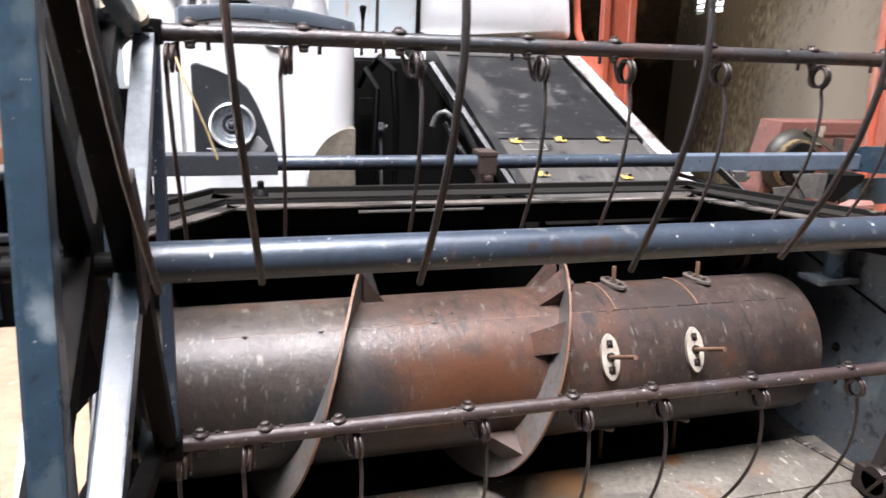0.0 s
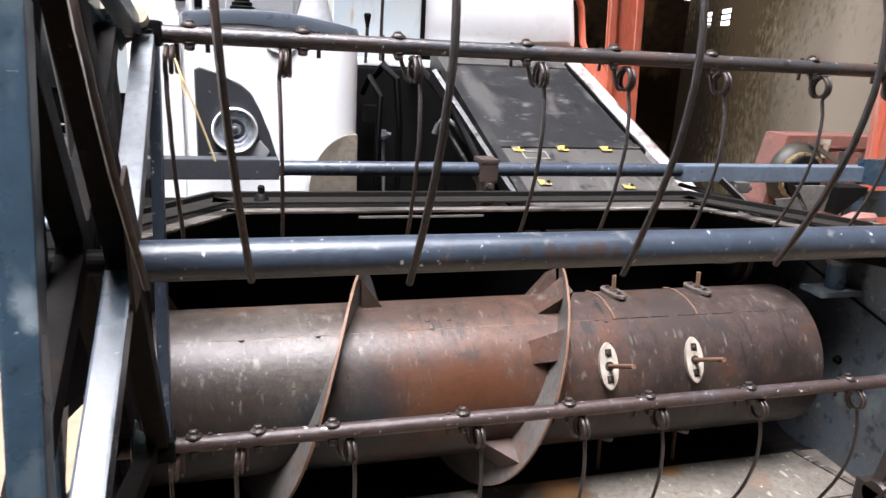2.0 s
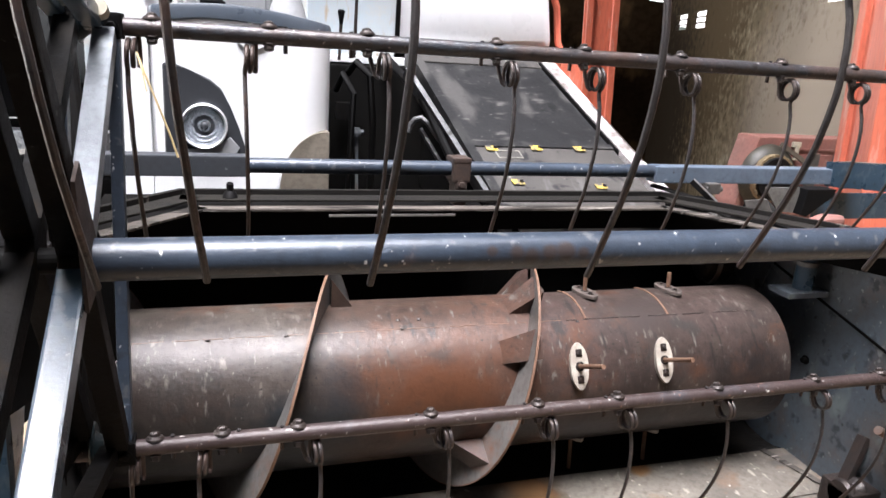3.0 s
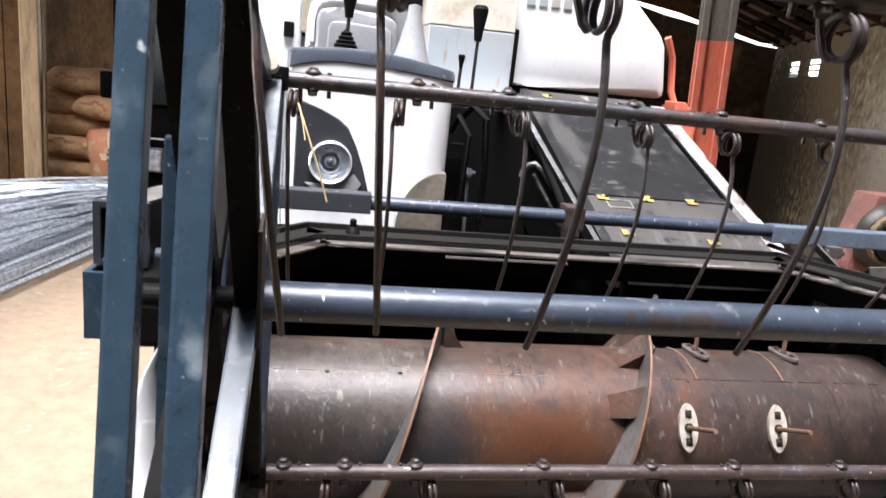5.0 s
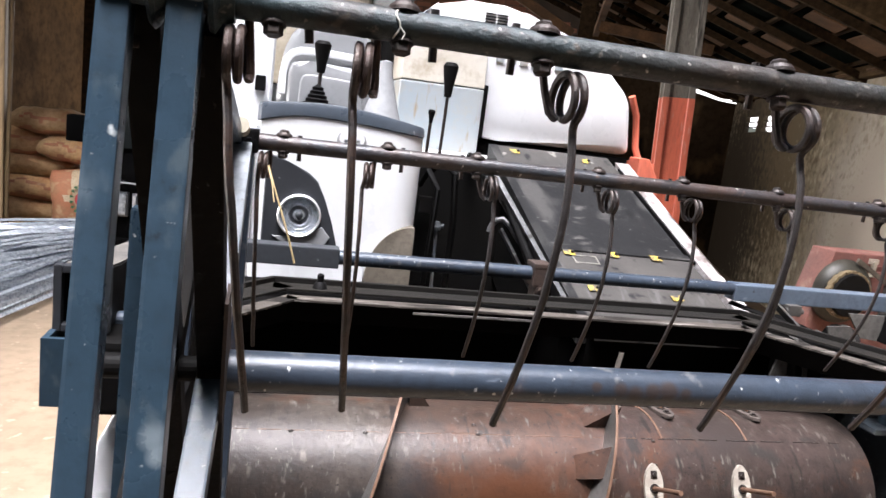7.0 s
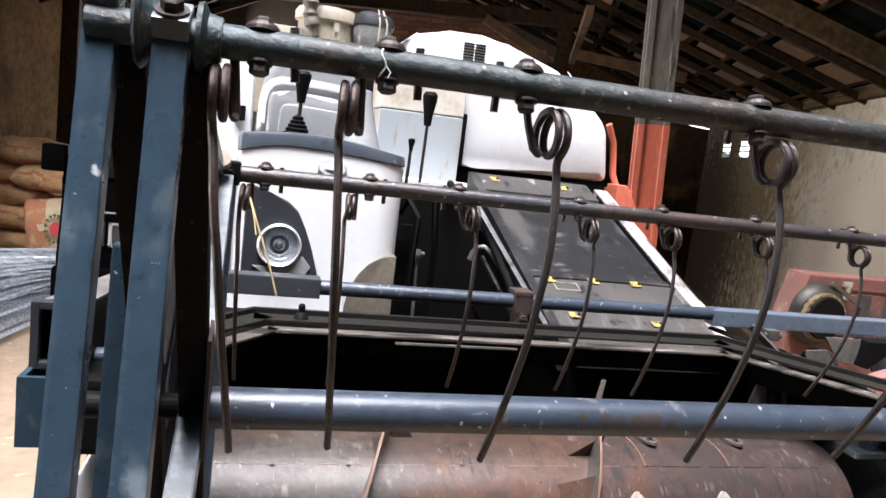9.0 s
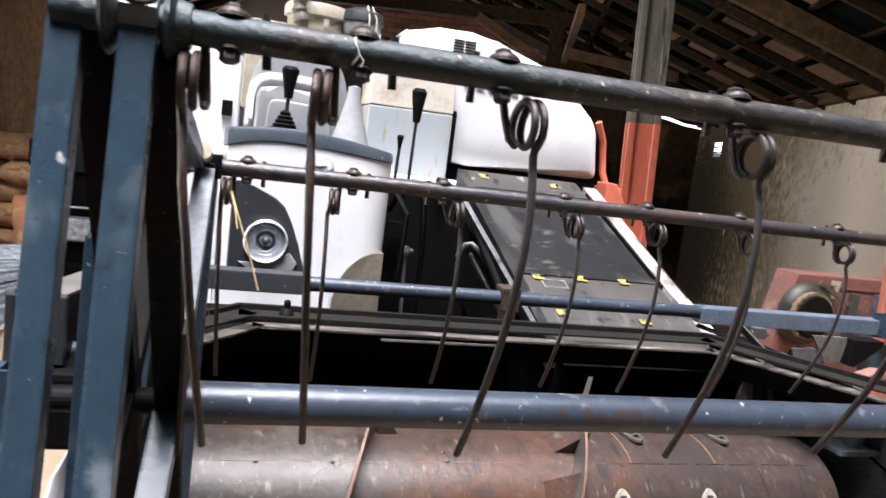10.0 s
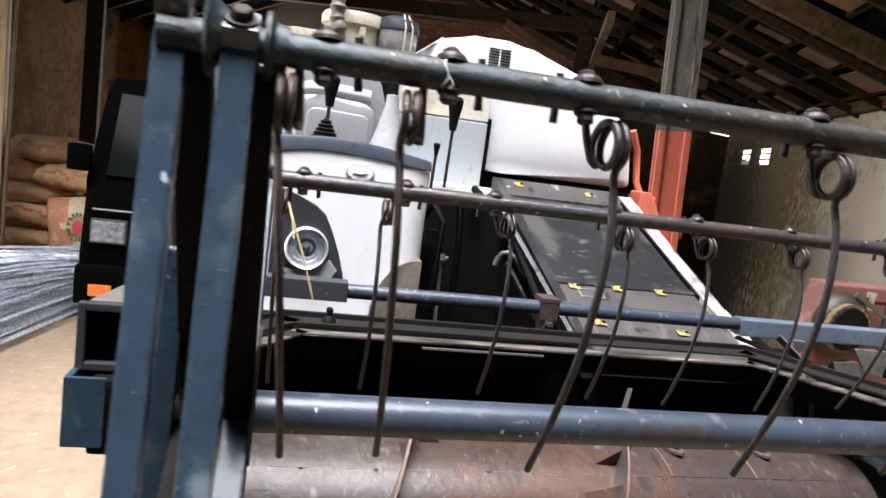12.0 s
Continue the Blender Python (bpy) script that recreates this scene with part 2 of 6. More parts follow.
M_CHROME = mat("lamp_chrome", (0.82, 0.83, 0.85), 0.4, 0.75, rvar=0.08, grain=0.97)
# Spots put the wall's lit near end and shaded far end into its colour.
M_WALL = mat("stained_shaded_lime_plaster", (0.41, 0.355, 0.265), 0.95, 0.0, (0.29, 0.24, 0.165), 0.8, 0.7, 14, spec=0.2, rust=(0.10, 0.075, 0.045), rust_amount=0.55, rust_scale=0.9, layers=(((0.15, 0.118, 0.075), 1.6, 0.57, (1, 1, 0.8)), ((0.47, 0.42, 0.32), 3, 0.63, (1, 1, 0.8)), ((0.10, 0.08, 0.052), 7, 0.64, (1.3, 1.3, 0.6)), ((0.5, 0.46, 0.38), 22, 0.70, (1, 1, 0.7))), spots=(((2.46, 6.2, 1.05), 1.5, (0.43, 0.385, 0.325)), ((2.46, 9.5, 1.95), 2.5, (0.10, 0.076, 0.045)), ((2.46, 10.9, 0.7), 2.1, (0.03, 0.022, 0.014))))
M_BRICK = mat("old_brick", (0.33, 0.15, 0.09), 0.9, 0.0, (0.25, 0.12, 0.08), 6, 0.5, 40, vary=0.35)
M_WOOD = mat("old_timber", (0.036, 0.021, 0.0095), 0.95, 0.0, (0.013, 0.008, 0.004), 4, 0.4, 30, stretch=(6, 0.6, 6), spec=0.1)
M_ROOF = mat("dark_roof_sheet", (0.006, 0.008, 0.0065), 0.95, 0.0, (0.004, 0.0045, 0.004), 2, 0.3, 20, spec=0.0)
M_BROWNPL = mat("dark_brown_plaster", (0.075, 0.05, 0.03), 0.95, 0.0, (0.03, 0.02, 0.012), 0.9, 0.6, 14, spec=0.1, layers=(((0.17, 0.108, 0.055), 1.5, 0.55, (1, 1, 0.7)), ((0.018, 0.012, 0.008), 2.2, 0.58, (1, 1, 0.6))))
M_FLOOR = mat("dusty_earth_floor", (0.25, 0.185, 0.125), 0.95, 0.0, (0.205, 0.15, 0.098), 1.1, 0.5, 18, fleck=(0.3, 0.23, 0.16), fleck_amount=0.64, fleck_scale=14)
M_SACK = mat("woven_sack", (0.66, 0.46, 0.24), 0.8, 0.0, (0.44, 0.24, 0.10), 3, 0.5, 90, vary=0.3, layers=(((0.36, 0.14, 0.05), 4, 0.6, (1, 1, 1)),))
M_SACKR = mat("red_printed_sack", (0.44, 0.15, 0.075), 0.75, 0.0, (0.34, 0.19, 0.095), 6, 0.4, 90, layers=(((0.46, 0.28, 0.15), 9, 0.56, (1, 1, 1)),))
M_SACKP = mat("cream_sack_face", (0.55, 0.45, 0.31), 0.8, 0.0, (0.42, 0.30, 0.18), 6, 0.4, 90)
M_VAN = mat("black_car_paint", (0.0012, 0.0012, 0.0013), 0.5, 0.0, (0.002, 0.002, 0.002), 3, spec=0.0)
M_YELLOW = mat("yellow_label", (0.62, 0.44, 0.03), 0.6, 0.0, (0.5, 0.36, 0.05), 30, rust=(0.06, 0.055, 0.05), rust_amount=0.45, rust_scale=40)
M_FEED = mat("scuffed_black_sheet", (0.008, 0.008, 0.0085), 0.42, 0.0, (0.012, 0.0118, 0.012), 4, 0.25, 60, spec=0.3, fleck=(0.018, 0.0178, 0.0172), fleck_amount=0.6, fleck_scale=7, layers=(((0.042, 0.040, 0.038), 4, 0.54, (1.6, 0.8, 0.8)), ((0.06, 0.057, 0.054), 18, 0.62, (0.6, 1.6, 1.6)), ((0.003, 0.003, 0.003), 12, 0.62, (1, 1, 1)), ((0.11, 0.105, 0.10), 60, 0.67, (0.7, 1.3, 1.3)), ((0.3, 0.28, 0.26), 120, 0.72, (1, 1, 1))))
M_BROWNM = mat("brown_red_machine_paint", (0.22, 0.085, 0.068), 0.6, 0.0, (0.16, 0.075, 0.062), 4, 0.2, 40, rust=(0.3, 0.2, 0.15), rust_amount=0.62)
M_CREAM = mat("cream_metal", (0.38, 0.34, 0.27), 0.5, 0.0, (0.3, 0.265, 0.2), 5, 0.1, 40)
M_CANE = mat("weathered_cane", (0.24, 0.16, 0.075), 0.7, 0.0, (0.13, 0.085, 0.04), 8, 0.3, 40, stretch=(5, 5, 0.6))
M_STRAW = mat("straw", (0.62, 0.47, 0.24), 0.7)


def glass(name, colour, rough=0.03):
    m = bpy.data.materials.new(name)
    m.use_nodes = True
    b = m.node_tree.nodes["Principled BSDF"]
    b.inputs["Base Color"].default_value = (*colour, 1)
    b.inputs["Transmission Weight"].default_value, b.inputs["Roughness"].default_value, b.inputs["IOR"].default_value = 1.0, rough, 1.45
    return m


M_GLASS = glass("lens_glass", (0.95, 0.97, 1.0))
M_VGLASS = mat("dark_window_glass", (0.005, 0.006, 0.006), 0.1, 0.0, rvar=0.02, spec=0.02)


# ---- shaping helpers ----
def part(name, bm, material, parent=None, label="", smooth=False):
    me = bpy.data.meshes.new(name)
    bmesh.ops.recalc_face_normals(bm, faces=bm.faces)
    if smooth:
        for fc in bm.faces:
            fc.smooth = True
        for e in bm.edges:
            if len(e.link_faces) == 2 and e.calc_face_angle(0) > 0.6:
                e.smooth = False
    bm.to_mesh(me)
    bm.free()
    for mm in (material if isinstance(material, (list, tuple)) else [material]):
        me.materials.append(mm)
    ob = new(name, me)
    ob.parent = parent
    if label:
        ob["label"] = label
    return ob


def thing(name, label, category, group="", kind="", m=None):
    ob = tagged(new(name), label, category, group, kind)
    if m is not None:
        ob.matrix_world = m
    return ob


def B(*shapes):
    bm = bmesh.new()
    for s in shapes:
        s(bm)
    return bm


def box(x0, x1, y0, y1, z0, z1, bev=0.0, m=None):
    def f(bm):
        r = bmesh.ops.create_cube(bm, size=1)
        vs = r["verts"]
        for v in vs:
            v.co = Vector(((x0 + x1) / 2 + v.co.x * (x1 - x0), (y0 + y1) / 2 + v.co.y * (y1 - y0), (z0 + z1) / 2 + v.co.z * (z1 - z0)))
        if m is not None:
            bmesh.ops.transform(bm, matrix=m, verts=vs)
        if bev:
            es = list({e for v in vs for e in v.link_edges})
            bmesh.ops.bevel(bm, geom=es, offset=bev, segments=2, affect="EDGES", profile=0.7)
    return f


def sweep(pts, radius, seg=12, cap=True, closed=False):
    """A round rod of that radius (one number, or one for each point) along the points."""
    def f(bm):
        P = [Vector(p) for p in pts]
        rings = []
        up = None
        for i, p in enumerate(P):
            a, c = P[max(i - 1, 0)], P[min(i + 1, len(P) - 1)]
            d = (c - a).normalized()
            if up is None:
                up = d.orthogonal().normalized()
            up = (up - d * up.dot(d)).normalized()
            s = d.cross(up)
            r = radius[i] if isinstance(radius, (list, tuple)) else radius
            rings.append([bm.verts.new(p + r * (math.cos(6.28318 * k / seg) * up + math.sin(6.28318 * k / seg) * s)) for k in range(seg)])
        for A, C in zip(rings, rings[1:]):
            for k in range(seg):
                bm.faces.new((A[k], A[(k + 1) % seg], C[(k + 1) % seg], C[k]))
        if cap:
            bm.faces.new(rings[0][::-1])
            bm.faces.new(rings[-1])
    return f


def rod(a, b, r, seg=16):
    return sweep([a, b], r, seg)


def pipe(a, b, r, wall=0.003, seg=20):
    """A hollow tube, open at both ends."""
    def f(bm):
        A, C = Vector(a), Vector(b)
        d = (C - A).normalized()
        u = d.orthogonal().normalized()
        s = d.cross(u)
        loops = []
        for p, rr in ((A, r), (C, r), (C, r - wall), (A, r - wall)):
            loops.append([bm.verts.new(p + rr * (math.cos(6.28318 * k / seg) * u + math.sin(6.28318 * k / seg) * s)) for k in range(seg)])
        for i in range(4):
            X, Y = loops[i], loops[(i + 1) % 4]
            for k in range(seg):
                bm.faces.new((X[k], X[(k + 1) % seg], Y[(k + 1) % seg], Y[k]))
    return f


def bar_between(a, b, w, t, side=(1, 0, 0), bev=0.002, over=0.0):
    """A flat or square bar from a to b: t thick along side, w wide across it."""
    def f(bm):
        A, C = Vector(a), Vector(b)
        d = (C - A).normalized()
        s = Vector(side)
        s = (s - d * s.dot(d)).normalized()
        u = d.cross(s)
        m = Matrix((s, u, d)).transposed().to_4x4()
        m.translation = (A + C) / 2
        h = (C - A).length / 2 + over
        box(-t / 2, t / 2, -w / 2, w / 2, -h, h, bev, m)(bm)
    return f


def plate(poly, axis, lo, hi, bev=0.0):
    """A polygon, given by two coordinates each, pushed out along the third axis from lo to hi."""
    def f(bm):
        def at(p, v):
            return {"x": (v, p[0], p[1]), "y": (p[0], v, p[1]), "z": (p[0], p[1], v)}[axis]
        lower = [bm.verts.new(at(p, lo)) for p in poly]
        upper = [bm.verts.new(at(p, hi)) for p in poly]
        n = len(poly)
        fs = [bm.faces.new(lower[::-1]), bm.faces.new(upper)]
        for i in range(n):
            fs.append(bm.faces.new((lower[i], lower[(i + 1) % n], upper[(i + 1) % n], upper[i])))
        if bev:
            es = list({e for v in lower + upper for e in v.link_edges})
            bmesh.ops.bevel(bm, geom=es, offset=bev, segments=3, affect="EDGES", profile=0.6)
    return f


def lathe(profile, m=None, seg=28):
    """Profile of (radius, height) turned round z, then posed by m."""
    def f(bm):
        rings, new_v = [], []
        for r, h in profile:
            if r < 1e-5:
                ring = [bm.verts.new((0, 0, h))]
            else:
                ring = [bm.verts.new((r * math.cos(6.28318 * k / seg), r * math.sin(6.28318 * k / seg), h)) for k in range(seg)]
            rings.append(ring)
            new_v += ring
        for A, C in zip(rings, rings[1:]):
            for k in range(seg):
                a0, a1, c0, c1 = A[k % len(A)], A[(k + 1) % len(A)], C[k % len(C)], C[(k + 1) % len(C)]
                vs = list(dict.fromkeys((a0, a1, c1, c0)))
                if len(vs) > 2:
                    bm.faces.new(vs)
        if m is not None:
            bmesh.ops.transform(bm, matrix=m, verts=new_v)
    return f


def hexbolt(m, r=0.008, h=0.006, washer=0.011):
    """Hexagon head with a washer beneath it; the head points along +z of m."""
    def f(bm):
        lathe([(0, 0), (washer, 0), (washer, 0.002), (0, 0.002)], m, 16)(bm)
        lathe([(0, 0.002), (r, 0.002), (r, 0.002 + h * 0.85), (r * 0.8, 0.002 + h), (0, 0.002 + h)], m, 6)(bm)
    return f


# ---- barn: ground, walls, roof ----
def barn_part(name, bm, material, label, kind="structure"):
    ob = part(name, bm, material, None, label)
    ob.matrix_world = BARN
    return tagged(ob, label, "barn part", "", kind)


ground = tagged(part("ground", B(box(-60, 60, -60, 60, -0.2, 0.0)), M_FLOOR, None), "dusty tan earth floor of the barn", "ground", "", "structure")
XW, YB = 2.46, 11.4


def roof_z(x):
    """Underside of the roof over the barn's own x."""
    return 2.25 + 0.38 * (XW - x) if x > -2.5 else 2.25 + 0.38 * (XW + 2.5) - 0.38 * (-2.5 - x)


WX0 = -6.2
VZ = 1.88


def wall_right():
    """Plastered side wall with pairs of slotted vent openings under its top."""
    # The southern stretches are unseen, added to keep out stray sky.
    shapes = [box(XW, XW + 0.06, -3.6, YB, 0, VZ), box(XW, XW + 0.06, -3.6, YB, VZ + 0.2, 2.3), box(XW, XW + 0.06, -3.6, 1.2, 2.3, 3.3)]
    holes = []
    holes.append((5.72, 6.2))
    shapes.append(box(XW + 0.001, XW + 0.059, 5.72, 6.2, VZ, VZ + 0.08))
    for yc in (9.95,):
        holes += [(yc - 0.72, yc - 0.12), (yc + 0.12, yc + 0.72)]
    y = -3.6
    for a, b in holes:
        shapes.append(box(XW, XW + 0.06, y, a, VZ, VZ + 0.2))
        for k in (1, 2):
            z = VZ + 0.0667 * k
            shapes.append(box(XW + 0.01, XW + 0.05, a, b, z - 0.006, z + 0.006))
        y = b
    shapes.append(box(XW, XW + 0.06, y, YB, VZ, VZ + 0.2))
    barn_part("wall_east", B(*shapes), M_WALL, "stained brown plaster side wall with slotted vents and painted-in shade")


def wall_back():
    face = [(-4.3, 0), (XW + 0.06, 0), (XW + 0.06, 2.28), (2.2, 2.31), (1.95, 2.37), (1.7, 2.41), (1.3, 2.53), (0.9, 2.60), (0.45, 2.72), (0.2, 3.0), (-4.3, 3.0)]
    barn_part("wall_north", B(plate(face, "y", YB, YB + 0.2), box(WX0, -5.7, YB, YB + 0.2, 0, 3.0)), M_BROWNPL, "dark brown plaster end wall with a bright doorway")
    upper = [(XW + 0.06, 2.335), (2.25, 2.345), (1.9, 2.44), (1.5, 2.53), (1.1, 2.65), (0.45, 2.77), (0.2, 3.005), (0.2, roof_z(0.2) + 0.13), (XW + 0.06, roof_z(XW) + 0.13)]
    barn_part("upper_boards", B(plate(upper, "y", YB + 0.05, YB + 0.09)), M_WOODD, "dark boards closing the gap under the roof")
    barn_part("backdrop_north", B(box(0.2, 3.4, YB + 0.6, YB + 0.61, 2.0, 3.2)), M_SKYGLOW, "bright sky seen through gaps")
    barn_part("backdrop_east", B(box(XW + 0.5, XW + 0.51, 4.6, YB, 1.3, 2.25)), M_SKYGLOW, "bright daylight seen through the vents")
    top = [(WX0, 3.0), (0.2, 3.0), (0.2, roof_z(0.2) + 0.138), (-2.5, roof_z(-2.5) + 0.138), (WX0, roof_z(WX0) + 0.138)]
    barn_part("wall_gable", B(plate(top, "y", YB + 0.012, YB + 0.2)), M_MORTAR, "brick gable of the end wall")


def glow(name, colour, strength):
    m = bpy.data.materials.new(name)
    m.use_nodes = True
    b = m.node_tree.nodes["Principled BSDF"]
    b.inputs["Emission Color"].default_value = (*colour, 1)
    b.inputs["Emission Strength"].default_value = strength
    return m


M_SKYGLOW = glow("bright_sky", (1.0, 0.97, 0.92), 2.2)
M_WOODD = mat("dark_stained_boards", (0.09, 0.048, 0.019), 0.95, 0.0, (0.026, 0.014, 0.006), 1.1, 0.4, 20, stretch=(1, 1.4, 0.8), spec=0.1)
M_WOODW = mat("smoke_browned_boards", (0.18, 0.105, 0.046), 0.95, 0.0, (0.036, 0.02, 0.009), 0.9, 0.4, 20, stretch=(1, 1.4, 1.0), spec=0.1, layers=(((0.03, 0.017, 0.008), 1.3, 0.58, (1, 1, 0.8)),))
M_MORTAR = mat("dark_mortar", (0.12, 0.09, 0.07), 0.95, 0.0, (0.09, 0.07, 0.055), 6, 0.4, 40)
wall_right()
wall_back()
# The piece south of the opening is unseen and only blocks sky.
barn_part("wall_west", B(box(WX0 - 0.12, WX0, 4.6, YB, 0, 3.3), box(WX0 - 0.12, WX0, -3.6, 0.4, 0, 3.3), box(WX0 - 0.12, WX0, 0.4, 4.6, 2.7, 3.3)), M_WOODW, "dark brown boarded side wall with a wide opening")


# Unseen wall added behind the view to block horizon light and reflections.
barn_part("wall_south", B(box(WX0, XW + 0.06, -3.6, -3.5, 0, 3.3)), M_WOODD, "unseen dark wall added to block low sky")


# Unseen sheet added overhead to keep light off the floor in front.
barn_part("roof_south", B(box(WX0, XW + 0.5, -3.8, 0.0, 3.3, 3.34)), M_ROOF, "unseen dark sheet added overhead to cut sky and floor bounce")


def roof():
    ridge = (-2.5, roof_z(-2.5))
    s1 = [(XW + 0.5, roof_z(XW + 0.5) + 0.14), (ridge[0], ridge[1] + 0.14), (ridge[0], ridge[1] + 0.17), (XW + 0.5, roof_z(XW + 0.5) + 0.17)]
    s2 = [(-7.8, roof_z(-7.8) + 0.14), (ridge[0] - 0.002, ridge[1] + 0.14), (ridge[0] - 0.002, ridge[1] + 0.17), (-7.8, roof_z(-7.8) + 0.17)]
    barn_part("roof", B(plate(s1, "y", 4.3, YB + 0.4), plate(s2, "y", 4.3, YB + 0.4)), M_ROOF, "dark green-black sheet roof")
    rnd = random.Random(4)
    frame_ob = thing("roof_frame", "rough dark timber rafters and battens under the roof", "roof frame", "", "structure", BARN)
    for k in range(12):
        y = 4.62 + 0.58 * k
        part("rafter", B(bar_between((XW + 0.3, y, roof_z(XW + 0.3) + 0.05), (-2.5, y, roof_z(-2.5) + 0.05), 0.04, 0.06, (0, 0, 1))), M_WOOD, frame_ob)
        part("rafter", B(bar_between((-7.6, y, roof_z(-7.6) + 0.03), (-2.5, y, roof_z(-2.5) + 0.03), 0.05, 0.09, (0, 0, 1))), M_WOOD, frame_ob)
    for k in range(15):
        x = XW + 0.2 - 0.35 * k
        part("batten", B(box(x - 0.018, x + 0.018, 4.3, YB, roof_z(x) + 0.085, roof_z(x) + 0.11)), M_WOOD, frame_ob)
    for i in range(13):
        for j in range(12):
            if rnd.random() > 0.42:
                continue
            x, y = XW + 0.025 - 0.35 * i, 4.91 + 0.58 * j
            m = Matrix.Translation((x, y, roof_z(x) + 0.068)) @ pose(0, 0, 0, 0, math.degrees(math.atan(0.38)), rnd.uniform(-3, 3))
            part("board", B(box(-0.13, 0.13, -rnd.uniform(0.05, 0.2), rnd.uniform(0.05, 0.2), -0.006, 0.006, 0, m)), M_TAN, frame_ob, "pale board patch")



M_OLDB = mat("weathered_beam", (0.09, 0.058, 0.028), 0.95, 0.0, (0.035, 0.022, 0.011), 5, 0.5, 30, stretch=(4, 0.5, 4), spec=0.1)
barn_part("wall_plate", B(box(XW - 0.07, XW + 0.09, 1.2, YB - 0.01, 2.302, 2.40, 0.006), bar_between((XW + 0.2, 5.15, roof_z(XW + 0.2) - 0.02), (-2.4, 5.15, roof_z(-2.4) - 0.02), 0.07, 0.13, (0, 0, 1), 0.004)), M_OLDB, "rough timber wall plate and principal rafter")
M_TAN = mat("pale_board", (0.115, 0.055, 0.019), 0.9, 0.0, (0.045, 0.022, 0.008), 5, 0.3, 30)
roof()


def truss():
    y = 8.6
    barn_part("tie_beam", B(box(-6.1, 0.55, y - 0.06, y + 0.06, 3.02, 3.17, 0.006), box(0.06, 0.22, y - 0.07, y + 0.07, 0, 3.02, 0.006)), M_WOOD, "dark timber tie beam on a timber post")
    barn_part("truss_brace", B(bar_between((0.28, y, 2.75), (1.5, y, 2.62), 0.11, 0.06, (0, 1, 0)), bar_between((0.0, y - 0.1, 2.62), (-0.75, y - 0.1, 3.02), 0.1, 0.06, (0, 1, 0)),
                                 bar_between((0.3, y - 1.6, 2.9), (0.3, y + 1.6, 2.9), 0.1, 0.07, (1, 0, 0))), M_TAN, "pale timber braces of the roof truss")


truss()


def post(x, y, w, paint_z, label):
    """Square post with raised corner strips, painted to paint_z and bare above."""
    ob = thing("post", label, "post", "barn posts", "", Matrix.Translation((x, y, 0)) @ pose(0, 0, 0, 0, -3.0, 0) @ pose(0, 0, 0, 0, 0, -21))
    h = w / 2

    def shape(z0, z1, e):
        pts = []
        for k in range(4):
            c, n = ((1, 0), (0, 1), (-1, 0), (0, -1))[k]
            for u, v in ((h + e, -h - e), (h + e, -0.6 * h), (0.84 * h + e, -0.58 * h), (0.84 * h + e, 0.58 * h), (h + e, 0.6 * h)):
                pts.append((c * u - n * v, n * u + c * v))
        return B(plate(pts, "z", z0, z1, 0.004))
    part("painted_shaft", shape(0, paint_z, 0.0015), M_RED, ob, "flaking orange-red paint")
    part("bare_shaft", shape(paint_z, 3.1, 0), M_CONC, ob, "bare grey concrete")
    return ob


post(2.935, 5.13, 0.22, 1.90, "square post painted orange-red below and bare grey above")
post(2.72, 2.44, 0.26, 2.3, "square post painted orange-red beside the header")


# ---- reel of the harvester ----
REEL_C = (1.17, 1.2135)
ENDS = {"A": (0.93, 1.605), "B": (1.54, 1.465), "C": (1.41, 0.832), "D": (0.80, 0.985)}
PITCH_1 = (0.125, 0.226, 0.347, 0.577, 0.783, 0.950, 1.177, 1.420, 1.600)
PITCH_2 = (0.137, 0.309, 0.466, 0.694, 0.864, 1.067, 1.300, 1.480, 1.620)
REEL_END = 1.70


def tine_mesh(side, rnd):
    """Spring tine: hooked end through the bar, a coil of nearly three turns, and a long bowed leg. Round the bolt's place on the bar."""
    r = 0.0195
    pts = [(-side * 0.026, 0.002, 0.016), (-side * 0.026, 0.002, -0.026)]
    hook = sweep(pts, 0.0036, 8)
    pts = [(0.003 * side, 0.003, -0.014), (0.009 * side, 0.004, -0.034), (0.015 * side, 0.002, -0.052)] if side > 0 else [(-0.020, 0.006, -0.006), (-0.020, 0.010, -0.03), (-0.020, 0.006, -0.053)]
    x0, cz = side * 0.021, -0.037
    n = 40
    for i in range(n + 1):
        a = 2 * math.pi * 1.92 * i / n
        pts.append((x0 + side * 0.0165 * i / n, r * math.sin(a), cz - r * math.cos(a)))
    x1, y1, z1 = pts[-1]
    k = rnd.uniform(0.8, 1.2)
    pts += [(x1, y1 * 0.55, z1 - 0.004), (x1, y1 * 0.4, z1 - 0.010)]
    y1, z1 = y1 * 0.4, z1 - 0.010
    for s in (0.08, 0.16, 0.24, 0.32, 0.4, 0.5, 0.6, 0.7, 0.8, 0.9, 1.0):
        y = y1 * (1 - s) - 0.024 * math.sin(math.pi * s ** 0.8) * (1 - s * 0.3) + 0.062 * s * s * k
        pts.append((x1 - side * 0.006 * s + rnd.uniform(-0.0005, 0.0005), y, z1 - (0.365 + z1) * s))
    return B(hook, sweep(pts, 0.0037, 8))


